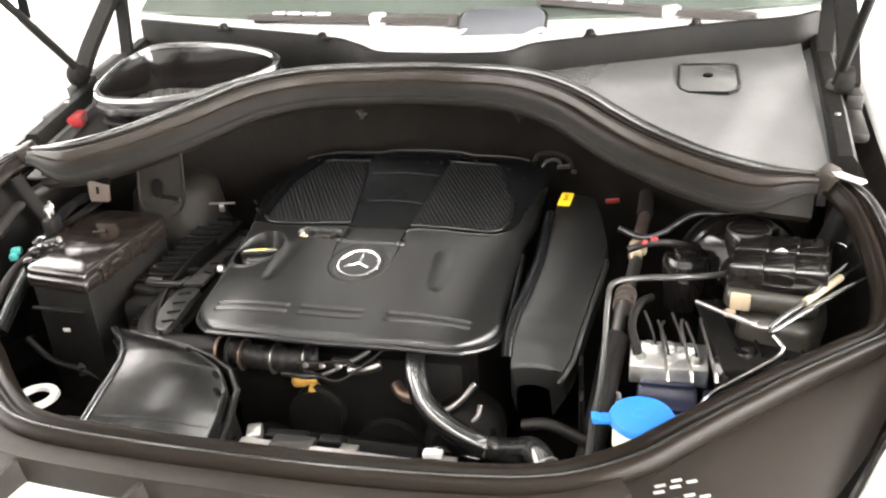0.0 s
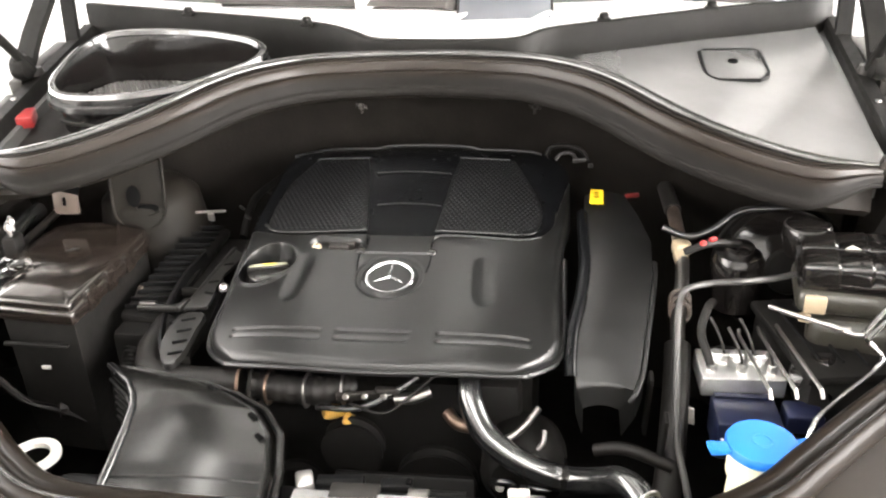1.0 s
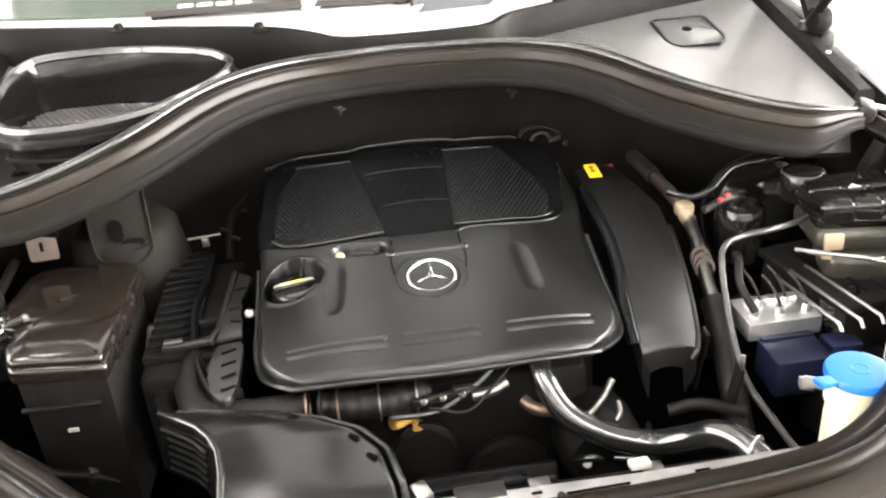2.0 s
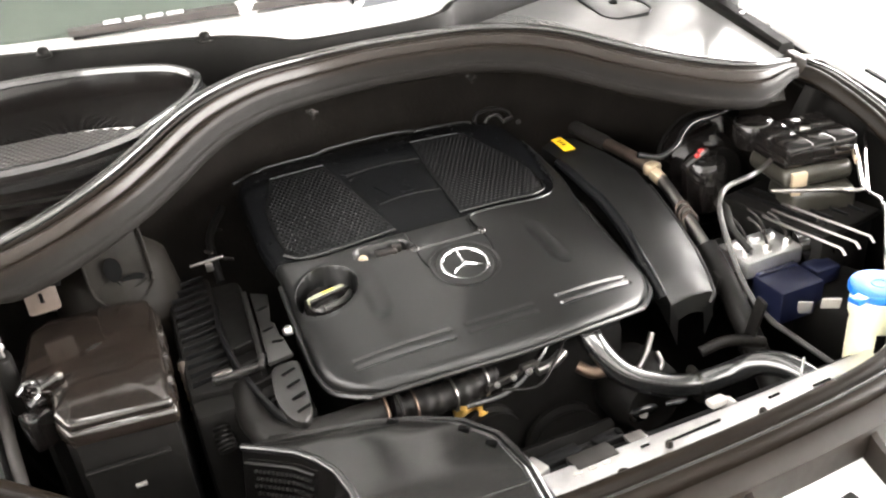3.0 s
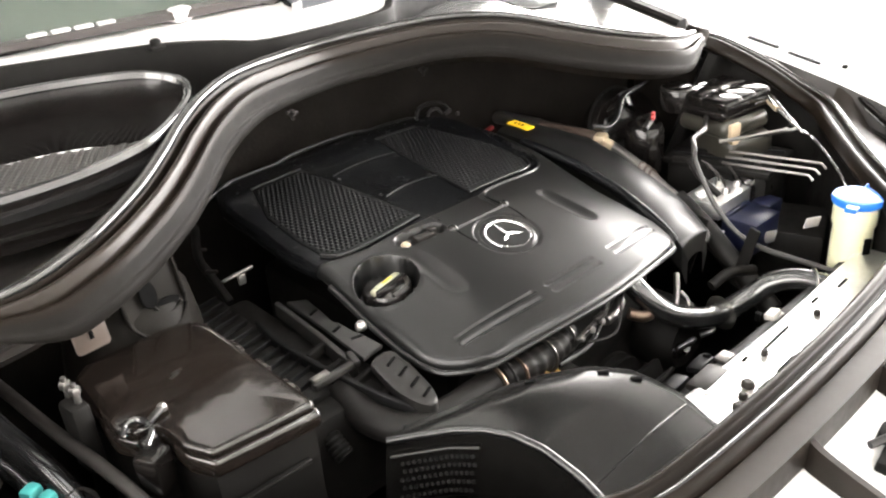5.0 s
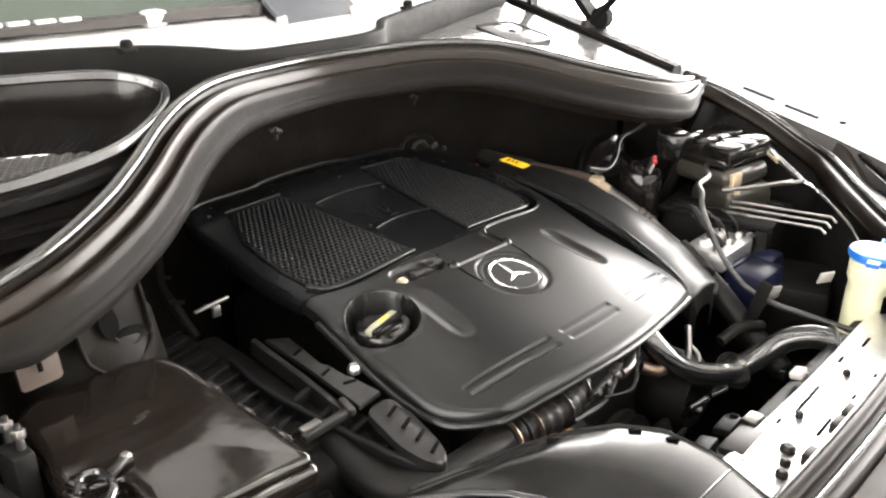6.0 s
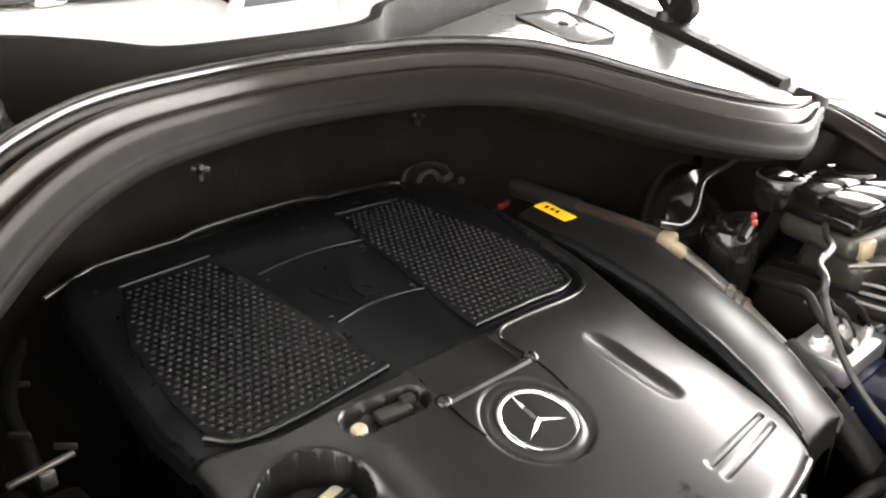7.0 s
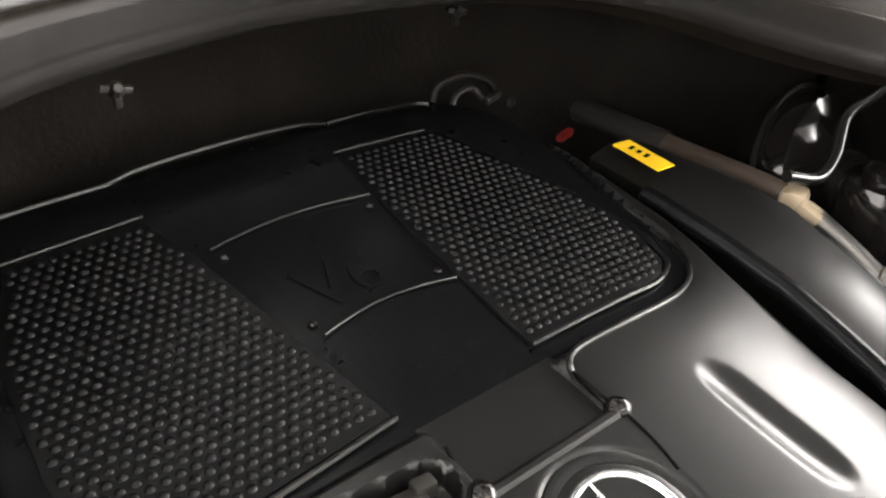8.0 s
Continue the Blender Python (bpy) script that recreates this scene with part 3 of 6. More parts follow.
def raised(x, y):
    """1 on the raised front panel, 0 on the rear tray."""
    rim = 0.112
    if abs(x) > 0.17:
        k = (abs(x) - 0.17) / 0.07
        rim = 0.112 + 0.07 * (1 - math.sqrt(max(0.0, 1 - min(1.0, k) ** 2)))
        if k >= 1:
            rim = 0.112 + 0.07 + (abs(x) - 0.24) * 6
    if x < 0:
        rim = 0.112 + 0.02 * smoothstep(0.17, 0.27, -x)
    front = 1 - smoothstep(rim - 0.004, rim + 0.004, y)
    tongue = smoothstep(0.050, 0.056, abs(x)) if y > 0.062 else 1.0
    if 0.056 < y <= 0.062:
        tongue = max(smoothstep(0.050, 0.056, abs(x)), 1 - (y - 0.056) / 0.006)
    return front * tongue


def cover_z(x, y):
    rear = smoothstep(0.02, 0.16, y)
    z = spine(y) - (0.034 + ((0.012 if x > 0 else 0.006) - 0.034) * rear) * abs(x / 0.256) ** 3.2
    z += 0.007 * raised(x, y) - 0.004
    for cx, tn in ((0.139, 0.06), (-0.141, -0.06)):
        u, v = (x - cx) * math.cos(tn) + y * math.sin(tn), y * math.cos(tn) - (x - cx) * math.sin(tn)
        g = (abs(u) / 0.0185) ** 2 + (abs(v) / 0.060) ** 5
        z -= 0.0048 * max(0.0, 1 - g) ** 1.7
    for a, b, deep in ((-0.212, -0.074, 0.0034), (-0.056, 0.049, 0.0014), (0.084, 0.212, 0.0034)):
        for yy in (-0.122, -0.138):
            z -= deep * (1 - smoothstep(0.35, 1.0, groove(x, y, (a + b) / 2, yy, b - a, 0.0095)))
    d = math.hypot(x + 0.201, y - 0.042)
    z -= 0.034 * (1 - smoothstep(0.041, 0.046, d))
    z += 0.002 * (1 - smoothstep(0.046, 0.052, d)) * smoothstep(0.043, 0.046, d)
    z -= 0.014 * (1 - smoothstep(0.75, 1.0, groove(x, y, -0.101, 0.082, 0.086, 0.034, -0.12)))
    e = math.hypot(x, y)
    z -= 0.0035 * (1 - smoothstep(0.048, 0.052, e))
    z += 0.0030 * (1 - smoothstep(0.040, 0.044, e))
    return z


def cover_edge(x, y, d, r=0.013):
    return -(r - math.sqrt(max(0.0, r * r - (r - d) ** 2))) if d < r else 0.0


cover = thing("engine_cover", "satin black plastic engine cover with a chrome badge", "engine cover", (0, 0.1, 0.93))


def front_bow(x, y):
    return 0.66 * x * x * (1 - smoothstep(-0.19, 0.0, y))


def cover_point(s, y):
    w = half_width(y)
    x = s * w
    bow = front_bow(x, y)
    d = min((1 - abs(s)) * w, y - Y_FRONT)
    return (x, y + bow, cover_z(x, y) + cover_edge(x, y, d))


cols = [math.copysign(1 - (1 - abs(q)) ** 1.15, q) for q in steps(-1, 1, 220)]
ys = [Y_FRONT + 0.012 * (k / 8) ** 1.6 for k in range(8)] + steps(Y_FRONT + 0.012, 0.135, 130) + steps(0.139, Y_BACK, 52)
shell = surface(cover_point, cols, ys)
rim_edges = [e for e in shell.edges if e.is_boundary]
geo = bmesh.ops.extrude_edge_only(shell, edges=rim_edges)
bmesh.ops.translate(shell, verts=[g for g in geo["geom"] if isinstance(g, bmesh.types.BMVert)], vec=(0, 0, -0.006))
for f in shell.faces:
    c = f.calc_center_median()
    f.material_index = 1 if c.y > 0.062 and raised(c.x, c.y) < 0.5 and not (c.y < 0.118 and abs(c.x) < 0.054) else 0
part("shell", shell, [COVER, TRAY], cover, "moulded satin black shell", 42)
# rolled lip under the shell's edge
lip = [(s * (half_width(y) + 0.003), y + front_bow(s * half_width(y), y), cover_z(s * half_width(y), y) - 0.014) for s, y in
       [(-1, 0.10), (-1, 0.0), (-1, -0.08), (-1, -0.14), (-1, -0.165), (-1, -0.178), (-1, -0.183), (-0.5, -0.183), (0, -0.183), (0.5, -0.183), (1, -0.183), (1, -0.178), (1, -0.165), (1, -0.14), (1, -0.08), (1, 0.0), (1, 0.10)]]
part("edge_lip", tube(lip, 0.0045, 8, 5), COVER, cover, "rounded lower edge")

# dotted grilles
PAD_R = [(0.051, 0.133), (0.14, 0.133), (0.176, 0.133), (0.198, 0.139), (0.211, 0.150), (0.219, 0.175), (0.222, 0.211), (0.213, 0.259), (0.191, 0.317), (0.168, 0.380), (0.066, 0.384), (0.058, 0.300)]
PAD_L = [(-0.060, 0.134), (-0.092, 0.322), (-0.106, 0.378), (-0.202, 0.376), (-0.232, 0.290), (-0.236, 0.200), (-0.232, 0.150), (-0.212, 0.132), (-0.165, 0.126)]


def inside(poly, x, y):
    hit = False
    for (ax, ay), (bx, by) in zip(poly, poly[1:] + poly[:1]):
        if (ay > y) != (by > y) and x < (bx - ax) * (y - ay) / (by - ay) + ax:
            hit = not hit
    return hit


def dotted_pad(poly):
    pad = part("grille_pad", plate(poly if sum((b[0] - a[0]) * (b[1] + a[1]) for a, b in zip(poly, poly[1:] + poly[:1])) < 0 else poly[::-1], 0.006,
                                   top=lambda x, y: cover_z(x, y) + 0.0022, bevel=0.0012), COVER_DARK, cover, "dotted black grille panel")
    bm = bmesh.new()
    step, row = 0.0086, 0
    y = 0.128
    while y < 0.385:
        x = -0.25 + (step / 2 if row % 2 else 0)
        while x < 0.25:
            if inside(poly, x, y) and all(inside(poly, x + dx, y + dy) for dx, dy in ((0.0045, 0), (-0.0045, 0), (0, 0.0045), (0, -0.0045))):
                z = cover_z(x, y) + 0.002
                lower = [bm.verts.new((x + 0.0033 * math.cos(a), y + 0.0033 * math.sin(a), z)) for a in [k * math.pi / 4 for k in range(8)]]
                upper = [bm.verts.new((x + 0.0023 * math.cos(a), y + 0.0023 * math.sin(a), z + 0.0016)) for a in [k * math.pi / 4 for k in range(8)]]
                tip = bm.verts.new((x, y, z + 0.0022))
                for k in range(8):
                    bm.faces.new((lower[k], lower[(k + 1) % 8], upper[(k + 1) % 8], upper[k]))
                    bm.faces.new((upper[k], upper[(k + 1) % 8], tip))
            x += step
        y += step * 0.866
        row += 1
    tagged(part("grille_dots", bm, DOTS, pad, "rows of small round studs", 80), kind="stuff")
    return pad


pad_r = dotted_pad(PAD_R)
pad_l = dotted_pad(PAD_L)
part("pad_bead", tube([(x, y - 0.002, cover_z(x, y) + 0.003) for x, y in ((0.051, 0.133), (0.14, 0.133), (0.178, 0.133), (0.200, 0.139), (0.213, 0.150), (0.221, 0.175))], 0.0020, 8, 5), COVER, pad_r, "bright moulded bead")
part("pad_bead", tube([(x, y, cover_z(x, y) + 0.003) for x, y in ((0.064, 0.386), (0.157, 0.383))], 0.0015, 8, 5), COVER, pad_r)
part("pad_bead", tube([(x, y - 0.002, cover_z(x, y) + 0.003) for x, y in ((-0.060, 0.132), (-0.165, 0.124), (-0.213, 0.130), (-0.236, 0.150))], 0.0022, 8, 5), COVER, pad_l, "bright moulded bead")
part("pad_bead", tube([(x, y, cover_z(x, y) + 0.003) for x, y in ((-0.104, 0.380), (-0.203, 0.378))], 0.0015, 8, 5), COVER, pad_l)
# bead along the front panel's rim
part("rim_bead", tube([(x, y, cover_z(x, min(y, 0.1)) + 0.0005 + 0.12 * max(0.0, y - 0.1)) for x, y in ((0.052, 0.066), (0.052, 0.090), (0.055, 0.101), (0.064, 0.107), (0.08, 0.109), (0.125, 0.109), (0.168, 0.110), (0.196, 0.116), (0.218, 0.128), (0.233, 0.148), (0.242, 0.180), (0.244, 0.215))], 0.0022, 8, 5), COVER, cover)
for s in (1, -1):
    part("panel_seam", tube([(s * x, y, cover_z(s * 0.07, y) + 0.0002) for x, y in ((0.052, 0.095), (0.052, 0.075), (0.055, 0.058), (0.055, 0.032), (0.052, 0.010))], 0.0013, 6, 4), INK, cover, "dark seam beside the badge")

# beads along the cover's rear edge
for x0, x1, lift in ((-0.262, -0.102, 0.0), (-0.104, 0.098, 0.008), (0.100, 0.214, 0.001)):
    part("rear_bead", tube([(x, 0.455 - 0.5 * max(0.0, abs(x) - 0.2), cover_z(x, 0.455) + 0.001 + lift * (1 - (2 * (x - x0) / (x1 - x0) - 1) ** 2) ** 0.5) for x in steps(x0, x1, 10)], 0.0030, 8, 2), COVER, cover)

# middle strip between the grilles, with the raised letters
def strip_line(y, x0, x1, lift=0.003):
    return [(x, y + 0.010 * math.cos(3.0 * (x - (x0 + x1) / 2) / (x1 - x0)), cover_z(x, y) + lift) for x in steps(x0, x1, 8)]


part("strip_bead", tube(strip_line(0.209, -0.058, 0.052), 0.0011, 6, 3), COVER, cover)
part("strip_bead", tube(strip_line(0.321, -0.080, 0.056), 0.0011, 6, 3), COVER, cover)
for px_, py_ in ((-0.058, 0.224), (-0.075, 0.312), (0.046, 0.224), (0.048, 0.312)):
    part("rivet", lathe([(0.0035, 0), (0.0035, 0.0015), (0.002, 0.0028)], (px_, py_, cover_z(px_, py_)), 10), GLOSS, cover, "small shiny rivet")


def letters(text, size, m, name, mat, parent, label=""):
    cu = bpy.data.curves.new(name, "FONT")
    cu.body, cu.size, cu.extrude, cu.bevel_depth, cu.align_x, cu.align_y = text, size, 0.0007, 0.0005, "CENTER", "CENTER"
    tmp = bpy.data.objects.new("lettering", cu)
    scene.collection.objects.link(tmp)
    bpy.context.view_layer.update()
    me = tmp.evaluated_get(bpy.context.evaluated_depsgraph_get()).to_mesh()
    bm = bmesh.new()
    bm.from_mesh(me)
    bpy.data.objects.remove(tmp)
    bpy.data.curves.remove(cu)
    bmesh.ops.transform(bm, matrix=m, verts=bm.verts)
    return part(name, bm, mat, parent, label, 30)


letters("V6", 0.058, pose(-0.016, 0.250, cover_z(-0.016, 0.25) + 0.0008, 7, 0, 0), "lettering", TRAY, cover, "raised black letters V6")

# badge
BT = pose(0, 0, 0, 12.5, 0, 0)
badge = part("badge", lathe([(0.041, -0.003), (0.041, 0.001), (0.039, 0.0022)], (0, 0, 0.9985), 44, BT), COVER_DARK, cover, "round black badge base")
part("badge_ring", ring((0, 0, 1.000), 0.0345, 0.0058, 0.0045, 64, BT), CHROME, badge, "chrome ring", 85)


def spoke(angle):
    bm = bmesh.new()
    L, w, h = 0.0335, 0.0062, 0.0042
    rows = [(0.0, w, h), (L * 0.5, w * 0.55, h * 0.9), (L, w * 0.12, h * 0.5)]
    rings = []
    for y, hw, hh in rows:
        rings.append([bm.verts.new((-hw, y, 0)), bm.verts.new((0, y, hh)), bm.verts.new((hw, y, 0))])
    for a, b in zip(rings, rings[1:]):
        for j in range(3):
            bm.faces.new((a[j], a[(j + 1) % 3], b[(j + 1) % 3], b[j]))
    bmesh.ops.transform(bm, matrix=Matrix.Translation((0, 0, 1.0005)) @ BT @ pose(0, 0, 0, 0, 0, angle), verts=bm.verts)
    return bm


for a in (0, 120, 240):
    part("badge_arm", spoke(a), CHROME, badge, "chrome arm", 10)
part("badge_collar", ring((0, 0.0, 0.9985), 0.0465, 0.009, 0.003, 48, BT), COVER, cover, "black collar round the badge")
for s in (1, -1):
    part("hinge_knob", merge(lathe([(0.008, -0.008), (0.0088, 0.0), (0.008, 0.003), (0.004, 0.0060)], (s * 0.055, 0.060, 1.0125), 18),), GLOSS, cover, "round hinge knob")
part("hinge_bar", tube([(-0.05, 0.057, 1.0125), (0.05, 0.057, 1.0125)], 0.0042, 8, 4), COVER, cover, "thin hinge bar")

# oil filler in its well
oil = thing("oil_filler_cap", "black oil filler cap with a glare-pale grip in its well", "oil cap", (-0.201, 0.042, 0.965))
oz = 0.975
part("cap_body", lathe([(0.036, -0.006), (0.036, 0.004), (0.033, 0.010), (0.024, 0.012)], (-0.201, 0.042, oz), 32), GLOSS, oil)
# Pale colour stands for glare on the black glossy grip.
part("cap_grip", merge(box(-0.201, 0.043, oz + 0.0135, 0.062, 0.013, 0.010, 0.004, (0, 0, 14), 3), box(-0.199, 0.0435, oz + 0.017, 0.050, 0.011, 0.005, 0.002, (0, 0, 14), 2)), HANDLE, oil, "grip bar with its glare painted pale")
part("cap_wall", box(-0.199, 0.0355, oz + 0.012, 0.064, 0.006, 0.016, 0.002, (0, 0, 14)), GLOSS, oil, "black front of the grip")
part("cap_print", box(-0.199, 0.0435, oz + 0.0199, 0.020, 0.003, 0.0012, 0.0004, (0, 0, 14)), YELLOW, oil, "yellow print on the grip")
part("cap_rib", tube([(-0.212, 0.014, oz + 0.010), (-0.193, 0.016, oz + 0.011), (-0.176, 0.026, oz + 0.011), (-0.168, 0.040, oz + 0.010)], 0.0042, 10, 5), SHELF, oil, "grey curved step")

# small connector in the slot beside the badge
plug = thing("cover_connector", "small pale plug in the cover's slot", "connector", (-0.10, 0.082, 1.003))
part("plug_body", box(-0.094, 0.081, 1.008, 0.034, 0.016, 0.010, 0.003, (0, 0, -7)), BAY_GREY, plug)
part("plug_cap", lathe([(0.0075, 0), (0.0075, 0.007), (0.005, 0.010)], (-0.131, 0.080, 1.003), 14), BEIGE, plug, "pale round cap")
part("plug_tab", box(-0.076, 0.084, 1.010, 0.014, 0.010, 0.012, 0.002, (0, 0, -7)), BAY_GREY, plug)

# ---------------------------------------------------------------- resonator beside the cover
def side_duct(u, v):
    """The black duct to the right of the cover, rounded over its front end."""
    rows_l = [(0.30, 0.292, 1.018), (0.22, 0.293, 1.014), (0.147, 0.294, 1.006), (0.08, 0.295, 0.995), (0.0, 0.287, 0.977), (-0.055, 0.276, 0.962), (-0.100, 0.272, 0.942), (-0.128, 0.274, 0.916), (-0.134, 0.284, 0.886)]
    rows_r = [(0.30, 0.360, 1.018), (0.22, 0.378, 1.014), (0.147, 0.392, 1.004), (0.08, 0.389, 0.986), (-0.0, 0.377, 0.967), (-0.055, 0.368, 0.949), (-0.100, 0.360, 0.925), (-0.126, 0.350, 0.914), (-0.131, 0.332, 0.884)]
    i = min(7, int(u)); t = u - i
    a = Vector((rows_l[i][1], rows_l[i][0], rows_l[i][2])).lerp(Vector((rows_l[i + 1][1], rows_l[i + 1][0], rows_l[i + 1][2])), t)
    b = Vector((rows_r[i][1], rows_r[i][0], rows_r[i][2])).lerp(Vector((rows_r[i + 1][1], rows_r[i + 1][0], rows_r[i + 1][2])), t)
    p = a.lerp(b, min(1, max(0, v)))
    up = 0.007 * (1 - (2 * min(1, max(0, v)) - 1) ** 2)
    drop = -0.045 * max(0.0, -v) * 4 - 0.045 * max(0.0, v - 1) * 4
    return (p.x + 0.02 * max(0, v - 1), p.y, p.z + up - 0.006 + drop)


duct2 = thing("side_duct", "smooth black air duct beside the engine cover", "air duct", (0.33, 0.08, 0.86))
vs_ = [-0.25, -0.12, -0.03, 0.0, 0.03, 0.08] + steps(0.15, 0.85, 10) + [0.92, 0.97, 1.0, 1.03, 1.12, 1.25]
part("duct_shell", surface(lambda v, u: side_duct(u, v), vs_, steps(0, 8, 48)), DUCT, duct2, "", 50)
lab = part("label", plate([(-0.011, -0.028), (0.011, -0.028), (0.011, 0.028), (-0.011, 0.028)], 0.0008, m=pose(0.310, 0.254, 1.0293, 2, 0, -3), bevel=0), YELLOW, duct2, "yellow warning label")
for k in range(3):
    part("print_bar", box(0.310, 0.250 + 0.009 * k, 1.0300 + 0.0003 * k, 0.008 - 0.002 * (k % 2), 0.004, 0.0004, 0, (2, 0, 10)), INK, lab)
part("side_flange", tube([Vector(side_duct(u, 1.0)) + Vector((0.004, 0, -0.006)) for u in steps(2.6, 7.4, 14)], 0.0042, 10, 3), DUCT, duct2, "thin bright flange")
part("duct_edge", tube([Vector(side_duct(u, 0.0)) + Vector((-0.007, 0, -0.001)) for u in steps(0.9, 6.6, 14)], 0.0095, 14, 3), TRAY, duct2, "rubbery edge of the duct")

# ---------------------------------------------------------------- fuse box
fuse = thing("fuse_box", "brown-black plastic fuse box with a clipped lid", "fuse box", (-0.535, 0.0, 0.75))
FO = [(-0.437, -0.124), (-0.436, 0.108), (-0.443, 0.136), (-0.470, 0.150), (-0.580, 0.152), (-0.604, 0.130), (-0.612, 0.002), (-0.600, -0.022), (-0.573, -0.030), (-0.572, -0.084), (-0.558, -0.112)]
def scaled(o, k, cx=-0.52, cy=0.0):
    return [(cx + (x - cx) * k, cy + (y - cy) * k) for x, y in o]


def loft(rows, outline, cx, cy):
    """A cap over an outline: rows of (scale, height) from the rim to the middle."""
    bm = bmesh.new()
    rings = [[bm.verts.new((cx + (x - cx) * k, cy + (y - cy) * k, z)) for x, y in outline] for k, z in rows]
    n = len(outline)
    for a, b in zip(rings, rings[1:]):
        for i in range(n):
            bm.faces.new((a[i], a[(i + 1) % n], b[(i + 1) % n], b[i]))
    bm.faces.new(rings[-1])
    return bm


def eased(outline, r=0.007, n=4):
    """The outline with its corners rounded."""
    out = []
    for k, p in enumerate(outline):
        p, a, b = Vector(p), Vector(outline[k - 1]), Vector(outline[(k + 1) % len(outline)])
        u, v = p + (a - p).normalized() * min(r, (a - p).length * 0.45), p + (b - p).normalized() * min(r, (b - p).length * 0.45)
        for q in range(n + 1):
            t = q / n
            w = u * (1 - t) ** 2 + p * 2 * t * (1 - t) + v * t * t
            out.append((w.x, w.y))
    return out


FE = eased(FO)
lid = part("lid", loft([(1.0, 0.998), (1.0, 1.004), (0.988, 1.0085), (0.972, 1.0098), (0.90, 1.0112), (0.6, 1.0128), (0.25, 1.0132)], FE, -0.53, 0.0), FUSE, fuse, "glossy domed lid", 50)
part("lid_rim", loft([(1.03, 0.978), (1.04, 0.981), (1.04, 0.992), (1.025, 0.997), (0.99, 0.999)], FE, -0.53, 0.0), FUSE, lid, "stepped rim", 50)
part("body", plate(scaled(FO, 0.96), 0.24, top=lambda x, y: 0.984, bevel=0.003), BAY, fuse, "black box body")
for cy in (-0.070, -0.010, 0.050):
    part("clip", merge(box(-0.434, cy, 0.990, 0.008, 0.030, 0.030, 0.003), box(-0.438, cy, 1.004, 0.014, 0.026, 0.006, 0.002)), FUSE, fuse, "stepped lid clip")
latch = part("latch", merge(box(-0.596, -0.050, 0.975, 0.034, 0.030, 0.050, 0.006, (0, 0, 30)), box(-0.592, -0.040, 1.004, 0.024, 0.016, 0.012, 0.005, (0, 12, 30))), GLOSS, fuse, "shiny black latch")
part("latch_loop", tube([(-0.612, -0.024, 1.012), (-0.602, -0.014, 1.019), (-0.588, -0.018, 1.019), (-0.586, -0.040, 1.017), (-0.598, -0.052, 1.010)], 0.0034, 8, 5), WETHOSE, latch, "shiny wire loop")
part("latch_arm", box(-0.574, -0.022, 1.018, 0.030, 0.009, 0.007, 0.003, (0, -8, 24)), RIB, latch, "short grey arm")
part("latch_screw", lathe([(0.0055, 0), (0.0055, 0.005), (0.003, 0.008)], (-0.562, -0.016, 1.016), 12), DULL, latch, "bright screw head")
for k in range(2):
    part("mark", box(-0.522 + 0.006 * k, 0.036 + 0.006 * k, 1.0137, 0.014, 0.004, 0.0010, 0.0003, (0, 0, 20 - 14 * k)), RIB, lid, "small moulded mark")
part("side_mark", box(-0.500, -0.1225, 0.900, 0.014, 0.003, 0.006, 0.001), WHITE_PLASTIC, fuse, "small pale mark")
part("front_ledge", box(-0.505, -0.124, 0.940, 0.10, 0.008, 0.006, 0.002), BAY, fuse, "thin moulded ledge")

# cables and hoses beside the fuse box
for pts, r, lb, mt in (([(-0.710, 0.250, 0.985), (-0.700, 0.170, 0.985), (-0.678, 0.060, 0.960), (-0.664, -0.020, 0.930), (-0.650, -0.120, 0.880)], 0.016, "thick black loom along the wing", WETHOSE),
                       ([(-0.735, 0.220, 0.975), (-0.722, 0.140, 0.970), (-0.700, 0.080, 0.950), (-0.688, 0.000, 0.920), (-0.680, -0.100, 0.870)], 0.011, "shiny hose beside the thick loom", WETHOSE),
                       ([(-0.668, 0.240, 0.985), (-0.662, 0.186, 0.985), (-0.650, 0.074, 0.985), (-0.637, -0.010, 0.982), (-0.626, -0.086, 0.972), (-0.612, -0.180, 0.930)], 0.0075, "dusty grey pipe beside the fuse box", BAY_GREY),
                       ([(-0.735, 0.02, 1.00), (-0.745, 0.12, 1.03), (-0.71, 0.17, 1.05)], 0.012, "grey sleeved cable by the wing", BAY_GREY)):
    single("cable", tube(pts, r, 12, 8), mt, lb, "cable")
clamp = thing("hose_clamp", "dull band clamp on the loom", "clamp", (-0.668, 0.0, 0.93))
part("band", ring((-0.6675, 0.000, 0.938), 0.0172, 0.010, 0.002, 24, pose(0, 0, 0, 70, 0, 10)), BAY_GREY, clamp)
tc = thing("teal_plug", "teal plastic plug on the loom", "connector", (-0.70, 0.02, 0.96))
part("plug_body", box(-0.702, 0.026, 0.968, 0.020, 0.018, 0.014, 0.005, (0, 0, 30)), TEAL, tc)
part("plug_neck", box(-0.692, 0.006, 0.966, 0.016, 0.016, 0.014, 0.005, (0, 0, 20)), TEAL, tc)
for bx, by, bz in ((-0.630, 0.061, 1.046), (-0.626, 0.046, 1.043)):
    cn = thing("cable_terminal", "shiny nut on a cable terminal", "terminal", (bx, by, bz), "terminals by the fuse box")
    part("nut", lathe([(0.0065, 0), (0.0065, 0.006), (0.005, 0.008)], (bx, by, bz), 6), DULL, cn)
    part("stud", lathe([(0.004, -0.012), (0.003, 0.013)], (bx, by, bz), 10), DULL, cn)
